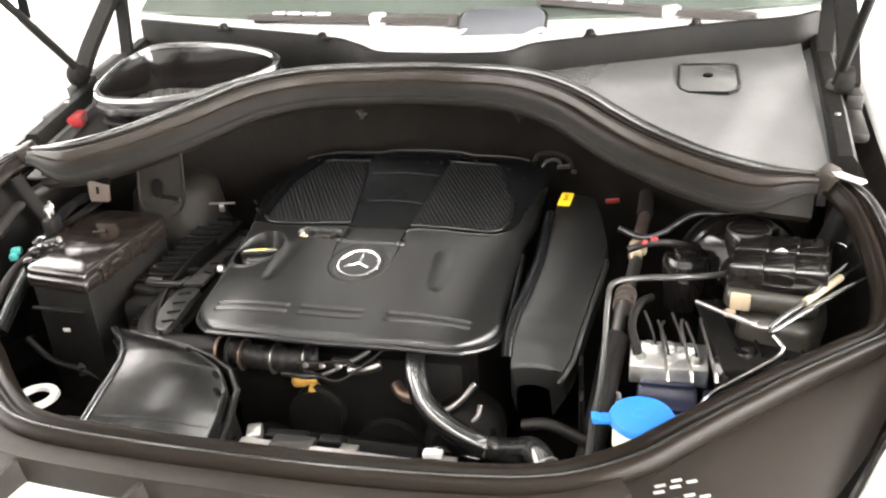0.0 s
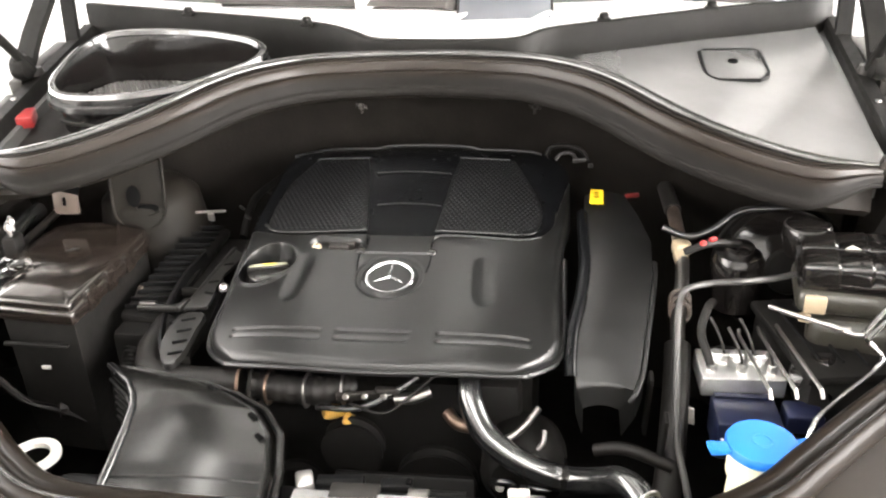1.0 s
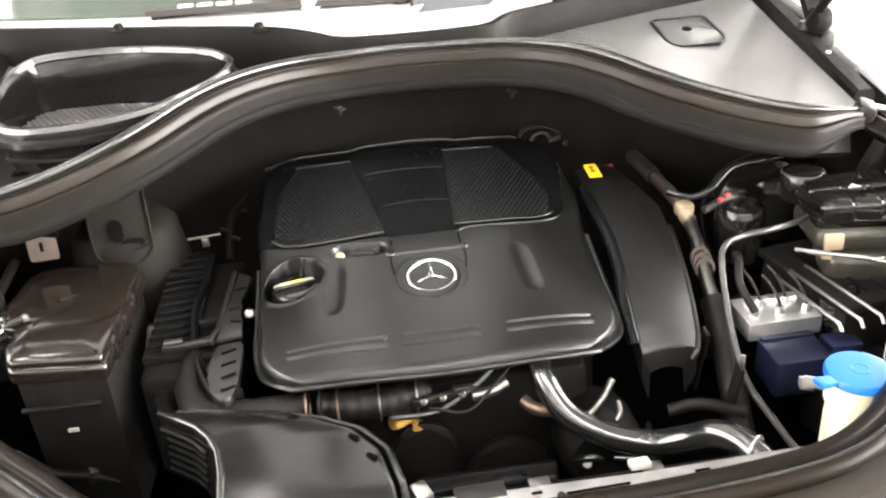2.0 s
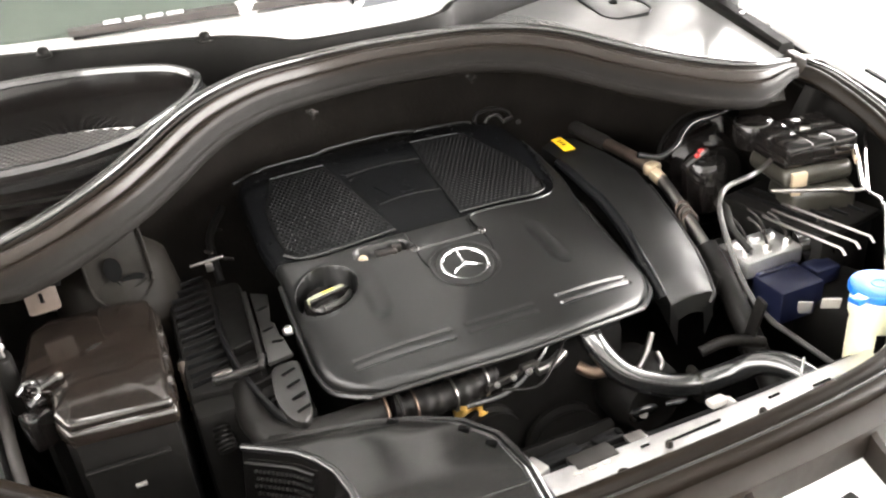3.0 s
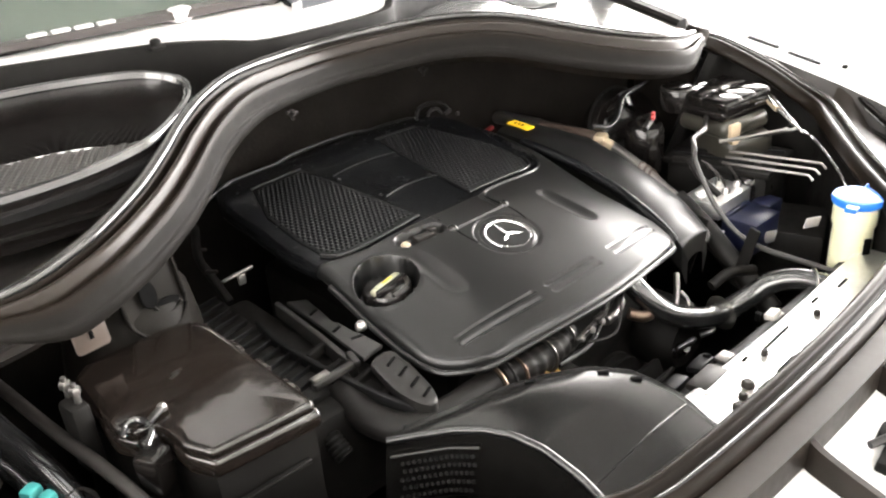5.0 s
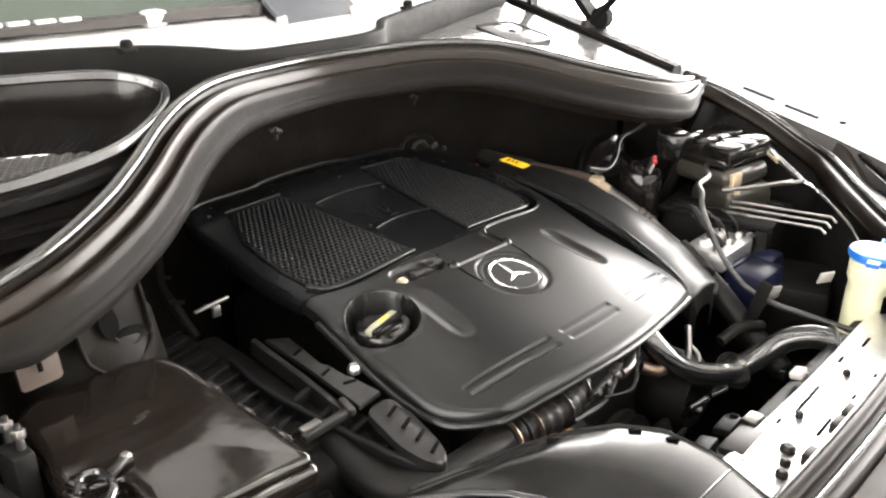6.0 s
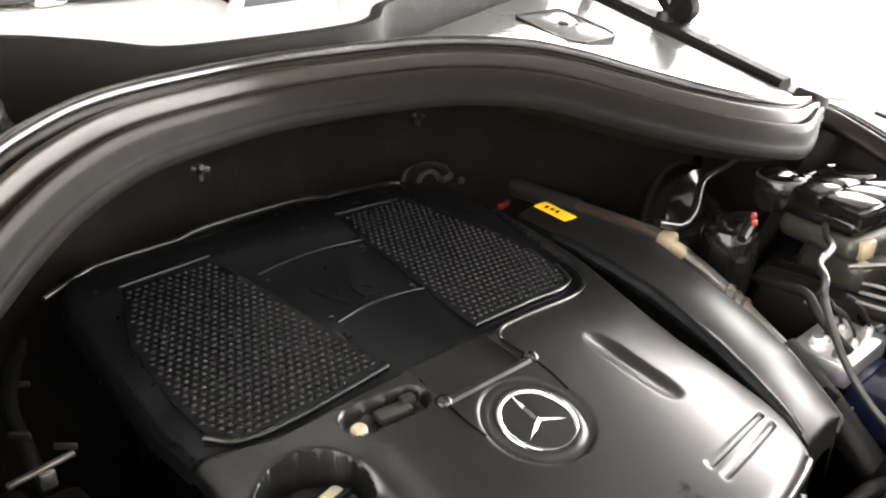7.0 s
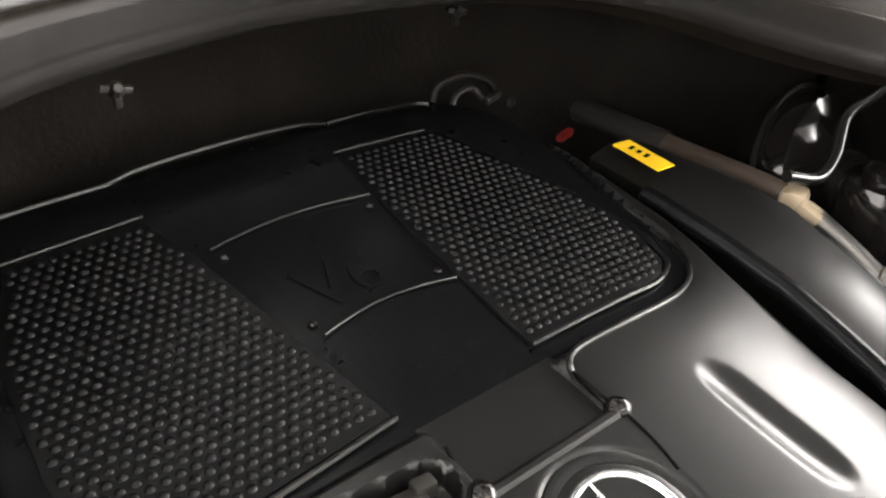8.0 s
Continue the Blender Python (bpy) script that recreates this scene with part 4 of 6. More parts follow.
single("terminal_block", box(-0.630, 0.054, 0.985, 0.024, 0.036, 0.090, 0.008, (0, 0, 8)), BAY, "black terminal block beside the fuse box", "terminal")

# strut tower and its bracket behind the fuse box
tower = thing("strut_tower", "dark dusty strut tower under the seal", "strut tower", (-0.50, 0.2, 0.7))
part("dome", lathe([(0.11, 0.0), (0.10, 0.22), (0.085, 0.32), (0.06, 0.345), (0.035, 0.35)], (-0.485, 0.255, 0.70), 28), TOWER, tower)
TP = [(-0.052, 0.085), (-0.054, -0.010), (-0.046, -0.036), (-0.026, -0.050), (0.004, -0.050), (0.024, -0.040), (0.034, -0.016), (0.036, 0.085)]
part("face_plate", plate(eased(TP, 0.010)[::-1], 0.006, m=pose(-0.462, 0.188, 1.040, 76, 0, 12)), TOWER, tower, "pressed plate with a dark hole")
part("plate_edge", tube([pose(-0.462, 0.186, 1.040, 76, 0, 12) @ Vector((x, y, 0.001)) for x, y in TP], 0.0026, 8, 4), TOWER, tower, "raised edge of the plate")
part("hole", lathe([(0.015, 0), (0.015, 0.0020)], (-0.478, 0.181, 1.046), 20, pose(0, 0, 0, 76, 0, 12) @ Matrix.Diagonal((0.8, 1.25, 1, 1))), INK, tower, "dark oval hole")
part("lower_hole", lathe([(0.010, 0), (0.010, 0.0020)], (-0.456, 0.1815, 1.024), 20, pose(0, 0, 0, 76, 0, 12) @ Matrix.Diagonal((1.9, 0.8, 1, 1))), INK, tower, "dark slanted slot")
part("hole_lip", tube([pose(-0.456, 0.180, 1.018, 76, 0, 12) @ Vector((x, y, 0.002)) for x, y in ((-0.020, 0.010), (-0.012, -0.002), (0.004, -0.005), (0.020, 0.000))], 0.0022, 8, 4), TOWER, tower, "bent lip below the hole")
brk = thing("mounting_bracket", "small tan metal bracket with a slot", "bracket", (-0.572, 0.13, 1.03))
part("plate", plate(rounded(0, 0, 0.042, 0.042, 0.004), 0.004, m=pose(-0.572, 0.130, 1.056, 80, 0, 4)), TAN, brk)
part("notch", box(-0.566, 0.1275, 1.082, 0.050, 0.004, 0.014, 0.001, (-10, 14, 4)), INK, brk, "dark gap above the plate")
part("slot", box(-0.572, 0.1265, 1.058, 0.005, 0.002, 0.014, 0.0005, (-10, 0, 4)), INK, brk, "dark slot")
single("grey_wedge", plate([(-0.013, 0.03), (0.014, 0.03), (0.006, -0.04), (-0.002, -0.04)][::-1], 0.02, m=pose(-0.475, 0.16, 0.975, 25, 0, 0)), SHELF, "small grey plastic wedge behind the fuse box", "bracket")

# ---------------------------------------------------------------- air filter box and its pipe
air = thing("air_filter_box", "black ribbed air filter box beside the cover", "air filter", (-0.35, 0.08, 0.75))
part("body", box(-0.362, 0.10, 0.85, 0.12, 0.34, 0.16, 0.012), BAY, air)
part("top", box(-0.385, 0.115, 0.938, 0.070, 0.30, 0.018, 0.006, (3, 8, 0)), BAY, air)
for k in range(13):
    part("rib", box(-0.385, -0.016 + 0.0215 * k, 0.9475 + 0.0011 * k, 0.060, 0.0016, 0.008, 0.0006, (3, 8, 22)), COVER_DARK, air, "thin worn rib")
part("front_lip", merge(box(-0.352, -0.034, 0.955, 0.070, 0.011, 0.010, 0.003, (0, 0, 4)), box(-0.318, -0.026, 0.957, 0.010, 0.030, 0.010, 0.003, (0, 0, -14))), RIB, air, "worn grey front lip")
part("lip_tab", box(-0.372, -0.030, 0.9615, 0.026, 0.010, 0.004, 0.0015, (0, 0, 4)), DULL, air, "bare pale tab")
part("channel", sweep([Vector((-0.306, 0.17, 0.957)), Vector((-0.312, 0.06, 0.954)), Vector((-0.318, -0.028, 0.950))], [(-0.004, -0.020), (-0.004, 0.001), (-0.002, 0.002), (0.002, 0.002), (0.004, 0.001), (0.004, -0.020)]), RIB, air, "long edge of the box")

single("corrugated_hose", bellows([(-0.388, -0.035, 0.920), (-0.392, -0.065, 0.900), (-0.390, -0.090, 0.880)], 0.0125, 10, 14, 0.10, 30), BAY, "dark corrugated hose below the filter box", "hose")
braid = thing("braided_cable", "tan braided cable beside the fuse box", "cable", (-0.42, 0.0, 0.86))
part("sleeve", tube([(-0.420, 0.045, 0.945), (-0.418, 0.000, 0.925), (-0.416, -0.045, 0.895)], 0.0055, 10, 6), TAN, braid)
for k in range(14):
    t = k / 13
    part("strand", ring((-0.420 + 0.004 * t, 0.045 - 0.090 * t, 0.945 - 0.050 * t), 0.0056, 0.0022, 0.0012, 12, pose(0, 0, 0, 62 + 16 * (k % 2), 0, 0)), BEIGE if k % 2 else BAY, braid, "woven strand")

rail = thing("intake_rail", "dark grey ladder-like intake duct along the cover", "air duct", (-0.30, 0.05, 0.90))
RAIL_PLATE = [(-0.298, 0.155), (-0.304, 0.047), (-0.311, -0.040), (-0.276, -0.034), (-0.279, 0.012), (-0.284, 0.018), (-0.282, 0.052), (-0.288, 0.060), (-0.280, 0.100), (-0.275, 0.138)]
part("plate", plate(RAIL_PLATE, 0.006, top=lambda x, y: 0.962 - 0.02 * max(0.0, -y), bevel=0.0015), RIB, rail, "flat grey plate with notches")
for x, y, turn in ((-0.290, 0.100, 20), (-0.294, 0.040, 20), (-0.288, 0.004, -15)):
    part("notch", box(x, y, 0.9622, 0.016, 0.005, 0.0016, 0.0006, (0, 0, turn)), INK, rail, "dark notch")
TONGUE = [(-0.310, -0.048), (-0.316, -0.085), (-0.317, -0.112), (-0.309, -0.140), (-0.297, -0.153), (-0.285, -0.150), (-0.277, -0.128), (-0.274, -0.085), (-0.273, -0.045)]
part("tongue", plate(eased(TONGUE, 0.010), 0.012, top=lambda x, y: 0.958 + 0.26 * min(0.0, y + 0.07), bevel=0.003), RIB, rail, "sloping grey tongue")
for k in range(4):
    y = -0.070 - 0.021 * k
    part("slot", box(-0.291 + 0.001 * k, y, 0.9592 + 0.26 * min(0.0, y + 0.07), 0.021, 0.0042, 0.0016, 0.0006, (12, 0, 24)), INK, rail, "dark slot in the tongue")
RIM = [(-0.352, 0.150, 0.958), (-0.358, 0.085, 0.956), (-0.352, 0.010, 0.953), (-0.342, -0.045, 0.949), (-0.330, -0.088, 0.943), (-0.314, -0.122, 0.934), (-0.294, -0.146, 0.925), (-0.274, -0.156, 0.918)]
part("rim", sweep(smooth_path(RIM, 6), [(-0.003, -0.022), (-0.0035, -0.002), (-0.002, 0.001), (0.002, 0.001), (0.0035, -0.001), (0.003, -0.022)]), COVER_DARK, rail, "rounded side wall of the duct", 60)
for k in range(5):
    t = k / 4
    part("rung", box(-0.328 + 0.040 * t * t, 0.040 - 0.165 * t, 0.944 - 0.020 * t, 0.040 - 0.008 * t, 0.008, 0.014, 0.002, (0, 0, 14)), BAY, rail, "dark rung")
part("bed", plate([(-0.350, 0.10), (-0.345, -0.03), (-0.318, -0.115), (-0.285, -0.148), (-0.280, -0.05), (-0.300, 0.10)], 0.01, top=lambda x, y: 0.926 + 0.05 * min(0.0, y), bevel=0), BAY, rail, "black floor of the duct")
part("bolt", lathe([(0.008, 0), (0.008, 0.006), (0.005, 0.010)], (-0.269, 0.019, 0.960), 12), STEEL, rail, "bright bolt")

pipe = thing("intake_pipe", "black intake pipe with a ribbed bellows below the cover", "intake pipe", (-0.17, -0.14, 0.88))
part("bend", tube([(-0.345, -0.03, 0.925), (-0.348, -0.09, 0.915), (-0.325, -0.135, 0.908), (-0.28, -0.145, 0.905), (-0.19, -0.146, 0.905)], 0.021, 16, 8), RUBBER_DARK, pipe)
part("bellows", bellows([(-0.175, -0.146, 0.905), (-0.12, -0.152, 0.903), (-0.07, -0.150, 0.902), (-0.03, -0.135, 0.90)], 0.020, 9, depth=0.06), RUBBER_DARK, pipe, "corrugated bellows")
for cx in (-0.190, -0.172):
    part("hose_clamp", ring((cx, -0.146, 0.905), 0.0275, 0.006, 0.004, 28, pose(0, 0, 0, 0, 90, 0)), BRASS if cx < -0.18 else BAY, pipe, "ring clamp")
for cx, cy, cr in ((-0.150, -0.149, 0.0225), (-0.095, -0.152, 0.0220), (-0.045, -0.142, 0.0215)):
    part("band_clamp", ring((cx, cy, 0.903), cr, 0.007, 0.003, 28, pose(0, 0, 0, 0, 90, 0)), DULL if cx > -0.1 else BRASS, pipe, "steel band clamp")
sb = thing("sensor_bracket", "small grey metal bracket with bolts below the cover", "bracket", (-0.02, -0.165, 0.905))
part("plate", box(-0.020, -0.163, 0.905, 0.060, 0.006, 0.016, 0.002, (20, 0, 10)), BAY_GREY, sb)
part("plate", box(0.020, -0.158, 0.912, 0.034, 0.010, 0.010, 0.003, (0, 10, 15)), BAY_GREY, sb)
for bx in (-0.036, -0.010, 0.016):
    part("bolt", lathe([(0.005, 0), (0.005, 0.004), (0.003, 0.006)], (bx, -0.168 + 0.1 * (bx + 0.036), 0.907), 10, pose(0, 0, 0, 70, 0, 0)), DULL, sb, "dull bolt")
part("pipe_stub", tube([(0.030, -0.160, 0.900), (0.055, -0.158, 0.902), (0.078, -0.150, 0.908)], 0.008, 10), DULL, sb, "dull steel pipe stub")
single("thin_hose", tube([(-0.08, -0.165, 0.885), (-0.02, -0.17, 0.89), (0.03, -0.155, 0.91), (0.06, -0.14, 0.925)], 0.005, 8), HOSE, "thin black hose below the cover", "hose")
al = thing("amber_part", "amber plastic cap low in the bay", "cap", (-0.06, -0.13, 0.82))
part("cap", merge(box(-0.065, -0.12, 0.845, 0.045, 0.02, 0.022, 0.008, (20, 10, 30)), box(-0.048, -0.13, 0.83, 0.02, 0.02, 0.03, 0.006, (10, 20, 0))), ORANGE, al)

# T-shaped clip
tcl = thing("metal_clip", "small bare metal T-shaped clip", "clip", (-0.347, 0.188, 1.0))
part("bar", box(-0.347, 0.188, 1.017, 0.052, 0.005, 0.004, 0.001, (0, 0, 8)), DULL, tcl)
part("stem", box(-0.345, 0.183, 1.009, 0.011, 0.005, 0.014, 0.001), DULL, tcl)
single("rear_loom", tube([(-0.33, 0.27, 0.93), (-0.33, 0.31, 0.955), (-0.325, 0.36, 0.975), (-0.29, 0.43, 0.99)], 0.007, 10), BAY, "black cable loom behind the cover", "cable")
for bx, by in ((-0.30, 0.26), (-0.325, 0.30), (-0.30, 0.38)):
    single("cable_clip", box(bx - 0.01, by, 0.975, 0.020, 0.004, 0.006, 0.0015, (10, 0, 20 + 200 * bx)), BAY_GREY, "small grey clip on the rear loom", "clip", group="clips on the loom")

# ---------------------------------------------------------------- front air scoop
scoop = thing("air_scoop", "shiny black plastic air scoop at the front of the bay", "air scoop", (-0.22, -0.27, 0.80))


SC_R = [(-0.350, -0.158, 0.938), (-0.290, -0.184, 0.946), (-0.230, -0.202, 0.949), (-0.175, -0.227, 0.951), (-0.128, -0.257, 0.951), (-0.098, -0.297, 0.949), (-0.085, -0.350, 0.945), (-0.082, -0.44, 0.932)]
SC_L = [(-0.374, -0.158, 0.937), (-0.346, -0.186, 0.944), (-0.319, -0.212, 0.949), (-0.299, -0.240, 0.952), (-0.285, -0.270, 0.953), (-0.277, -0.308, 0.952), (-0.274, -0.358, 0.947), (-0.277, -0.44, 0.934)]


def scoop_point(u, v):
    i = min(6, int(u)); t = u - i
    a = Vector(SC_L[i]).lerp(Vector(SC_L[i + 1]), t)
    b = Vector(SC_R[i]).lerp(Vector(SC_R[i + 1]), t)
    p = a.lerp(b, min(1, max(0, v)))
    out = max(0.0, -v) + max(0.0, v - 1)
    sgn = -1 if v < 0 else 1
    return (p.x + sgn * out * 0.06, p.y, p.z + 0.006 * math.sin(math.pi * min(1, max(0, v))) * smoothstep(0.0, 3.0, u) - 0.003 - 1.1 * max(0.0, -0.27 - p.y) ** 2 - 0.55 * out ** 1.2)


part("shell", surface(lambda v, u: scoop_point(u, v), [-0.22, -0.12, -0.05, -0.015, 0.0, 0.02] + steps(0.06, 0.94, 16) + [0.98, 1.0, 1.015, 1.05, 1.12, 1.22], steps(0, 7, 56)), SCOOP, scoop, "smooth satin shell", 60)
part("edge_left", tube([scoop_point(u, 0.0) for u in steps(0, 7, 28)], 0.0052, 10, 2), HOSE, scoop, "rounded raised edge")
part("edge_right", tube([Vector(scoop_point(u, 1.0)) + Vector((-0.002, -0.002, -0.002)) for u in steps(0, 7, 28)], 0.0036, 8, 2), SCOOP, scoop, "rounded double edge")
part("edge_flange", tube([Vector(scoop_point(u, 1.0)) + Vector((0.010, 0.010, -0.012)) for u in steps(0, 7, 28)], 0.0055, 8, 2), SCOOP, scoop, "outer flange")
part("side_fold", tube([Vector(scoop_point(u, -0.06)) + Vector((-0.004, 0, -0.002)) for u in steps(0.2, 3.0, 12)], 0.0018, 8, 2), RIB, scoop, "thin fold below the edge")
part("seam", tube([scoop_point(6.2, v) for v in steps(0.02, 0.98, 10)], 0.0015, 6, 2), HOSE, scoop)
for u in (2.7, 4.4, 5.2):
    x, y, z = scoop_point(u, 0.94)
    part("notch", box(x, y, z + 0.001, 0.014, 0.006, 0.004, 0.001, (0, 0, -40)), INK, scoop, "dark notch")
kb = bmesh.new()
for i in range(14):
    for j in range(5):
        p = Vector(scoop_point(0.5 + 0.17 * i + 0.08 * (j % 2), -0.10 - 0.026 * j))
        bmesh.ops.create_icosphere(kb, subdivisions=1, radius=0.0030, matrix=Matrix.Translation(p))
tagged(part("knob_field", kb, BAY, scoop, "rows of small knobs", 80), kind="stuff")

# ---------------------------------------------------------------- radiator support
rad = thing("radiator_support", "pale shiny radiator support across the front of the bay", "radiator", (0.15, -0.36, 0.6))
part("top_beam", sweep([Vector((-0.06, -0.385, 0.890)), Vector((0.2, -0.388, 0.890)), Vector((0.47, -0.380, 0.890))], [(-0.05, -0.02), (-0.05, 0.004), (-0.044, 0.008), (0.02, 0.008), (0.024, 0.0), (0.05, -0.01), (0.05, -0.03)]), ALLOY, rad, "bare alloy beam")
part("step_beam", box(0.19, -0.428, 0.912, 0.54, 0.022, 0.03, 0.004), ALLOY, rad, "raised alloy ledge")
part("core", box(0.0, -0.385, 0.70, 1.0, 0.06, 0.36, 0.004), BAY, rad, "black radiator core")
part("shroud", box(0.10, -0.335, 0.80, 0.95, 0.05, 0.16, 0.012), COVER_DARK, rad, "black fan shroud")
for x in (0.085, 0.223, 0.36):
    part("tab", box(x, -0.318, 0.880, 0.026, 0.018, 0.006, 0.002), DULL, rad, "pale mounting tab")
    part("tab_pin", box(x - 0.014, -0.300, 0.878, 0.008, 0.010, 0.014, 0.002), INK, rad)
for x, y, w in ((0.075, -0.352, 0.012), (0.145, -0.358, 0.075), (0.27, -0.352, 0.018), (0.34, -0.36, 0.03), (0.10, -0.396, 0.045), (0.19, -0.398, 0.012), (0.26, -0.400, 0.010)):
    part("slot", box(x, y, 0.8985, w, 0.0036, 0.002, 0.0005, (0, 0, 2)), INK, rad, "dark slot in the beam")
for x in (0.02, 0.10, 0.135, 0.30):
    part("bracket", box(x, -0.412, 0.908, 0.026, 0.016, 0.016, 0.003), TRIM, rad, "dark clip on the ledge")
for x, y, r in ((-0.022, -0.398, 0.007), (0.000, -0.392, 0.006), (0.026, -0.384, 0.009), (0.100, -0.366, 0.005), (0.235, -0.372, 0.005)):
    part("knob", lathe([(r, 0), (r, 0.006), (r * 0.6, 0.009)], (x, y, 0.8975), 14), TRIM, rad, "dark round clip on the beam")
part("grey_plate", box(0.012, -0.336, 0.893, 0.060, 0.030, 0.010, 0.003, (-6, 0, 2)), BAY_GREY, rad, "dark plate behind the beam")
for k in range(3):
    part("mark", box(-0.02 + 0.02 * k, -0.355, 0.8988, 0.010, 0.004, 0.0008, 0), WHITE_PLASTIC, rad, "pale mark")

# ---------------------------------------------------------------- radiator hose
rh = thing("radiator_hose", "thick shiny black radiator hose with a foil band", "hose", (0.25, -0.2, 0.8))
part("hose", tube([(0.128, -0.105, 0.935), (0.131, -0.144, 0.900), (0.155, -0.178, 0.862), (0.205, -0.200, 0.836), (0.258, -0.214, 0.826), (0.300, -0.238, 0.846), (0.325, -0.262, 0.870), (0.345, -0.295, 0.879), (0.362, -0.335, 0.872)], 0.0178, 18, 8), WETHOSE, rh)
part("band", ring((0.258, -0.214, 0.826), 0.0188, 0.020, 0.002, 24, pose(0, 0, 0, 0, 90, -8)), TAPE, rh, "crinkled foil band")
part("end_clamp", ring((0.352, -0.313, 0.877), 0.0195, 0.008, 0.003, 24, pose(0, 0, 0, 0, 90, -50)), STEEL, rh, "steel clamp")

# front of the engine below the cover
eng = thing("engine_block", "dark oily engine block under its cover", "engine", (0, 0.1, 0.5))
part("block", box(0.0, 0.14, 0.76, 0.44, 0.46, 0.32, 0.02), BAY, eng)
part("front_case", box(0.0, -0.09, 0.77, 0.40, 0.06, 0.26, 0.015), BAY, eng)
for x, z, r in ((-0.04, 0.80, 0.045), (0.08, 0.74, 0.06), (-0.13, 0.72, 0.04)):
    part("pulley", lathe([(r * 0.3, 0), (r, 0.004), (r, 0.012), (r * 0.85, 0.016), (r * 0.85, 0.022), (r, 0.026), (r, 0.03)], (x, -0.125, z), 28, pose(0, 0, 0, 90, 0, 0)), BAY, eng, "grooved pulley")
part("alternator", lathe([(0.055, 0), (0.06, 0.02), (0.06, 0.07), (0.045, 0.09)], (0.205, -0.10, 0.79), 24, pose(0, 0, 0, 90, 0, 0)), BAY, eng, "dark ribbed alternator")
for pts, r, mt, lb in (([(0.15, -0.16, 0.86), (0.18, -0.175, 0.855), (0.205, -0.165, 0.868), (0.225, -0.15, 0.89)], 0.005, DULL, "dull bent coolant pipe"),
                       ([(0.10, -0.15, 0.875), (0.115, -0.165, 0.868), (0.14, -0.165, 0.862)], 0.009, BRASS, "brown pipe stub"),
                       ([(0.205, -0.16, 0.845), (0.215, -0.175, 0.835), (0.23, -0.17, 0.845), (0.232, -0.155, 0.855)], 0.004, DULL, "small curled steel pipe"),
                       ([(0.30, -0.17, 0.84), (0.34, -0.18, 0.852), (0.40, -0.19, 0.835)], 0.009, RUBBER_DARK, "dull rubber hose")):
    single("coolant_pipe", tube(pts, r, 10), mt, lb + " low in the bay", "pipe", group="pipes at the engine's front")
for pts, r in (([(0.165, -0.20, 0.800), (0.178, -0.212, 0.812), (0.192, -0.208, 0.806), (0.194, -0.196, 0.790)], 0.006), ([(0.215, -0.205, 0.800), (0.232, -0.216, 0.806), (0.246, -0.206, 0.800), (0.240, -0.192, 0.788)], 0.005)):
    single("small_hose", tube(pts, r, 10, 6), WETHOSE, "small curled rubber hose low in the bay", "hose", group="curled hoses at the engine's front")
fit = thing("hose_fitting", "round dark fitting with a pale centre on the engine", "fitting", (0.175, -0.19, 0.77))
part("flange", lathe([(0.014, 0), (0.014, 0.006), (0.010, 0.010), (0.010, 0.020), (0.006, 0.022)], (0.175, -0.185, 0.785), 18, pose(0, 0, 0, 60, 0, 0)), GLOSS, fit)
part("centre", lathe([(0.006, 0), (0.006, 0.004), (0.003, 0.006)], (0.175, -0.205, 0.797), 12, pose(0, 0, 0, 60, 0, 0)), WHITE_PLASTIC, fit, "pale plug")
belt = thing("drive_cover", "flat black plastic guard before the engine", "guard", (0.05, -0.19, 0.72))
part("panel", box(0.040, -0.195, 0.745, 0.20, 0.014, 0.09, 0.006, (-24, 0, 0)), BAY, belt)
part("edge", tube([(-0.06, -0.214, 0.784), (0.04, -0.218, 0.790), (0.13, -0.212, 0.786)], 0.004, 8, 5), RIB, belt, "worn grey edge")
part("stay", box(0.085, -0.222, 0.770, 0.07, 0.008, 0.010, 0.002, (0, -12, 8)), RIB, belt, "grey metal stay")
for x, w in ((-0.015, 0.06), (0.055, 0.04)):
    single("shroud_tab", box(x, -0.300, 0.876, w, 0.022, 0.010, 0.003, (-10, 0, 4)), COVER_DARK, "flat dark tab on the fan shroud", "tab", group="tabs on the shroud")
single("shroud_tag", box(0.205, -0.322, 0.893, 0.026, 0.016, 0.010, 0.003, (-10, 0, 4)), WHITE_PLASTIC, "bright white tab before the radiator", "tab")
single("wire", tube([(-0.03, -0.175, 0.900), (0.02, -0.185, 0.895), (0.06, -0.165, 0.918), (0.085, -0.15, 0.935)], 0.0022, 8, 6), RUBBER_DARK, "thin dark wire below the cover", "cable")

# ---------------------------------------------------------------- washer bottle
wb = thing("washer_bottle", "milky yellow washer bottle with a blue cap", "washer bottle", (0.468, -0.315, 0.70))
part("neck", lathe([(0.030, 0.0), (0.031, 0.10), (0.030, 0.115), (0.034, 0.125), (0.034, 0.155), (0.030, 0.158)], (0.468, -0.315, 0.815), 30), MILKY, wb, "milky neck")
part("tank", box(0.475, -0.315, 0.755, 0.10, 0.075, 0.13, 0.015), MILKY, wb, "milky tank")
bc = part("cap", lathe([(0.034, -0.004), (0.0385, 0.0), (0.0390, 0.006), (0.037, 0.010), (0.030, 0.0115), (0.012, 0.0105)], (0.468, -0.315, 0.974), 36), BLUE, wb, "blue cap")
part("tab", merge(box(0.421, -0.326, 0.980, 0.022, 0.018, 0.006, 0.002, (0, 0, 10)), box(0.414, -0.3275, 0.9835, 0.010, 0.016, 0.003, 0.001, (0, 0, 10))), BLUE, bc, "ridged blue tab")
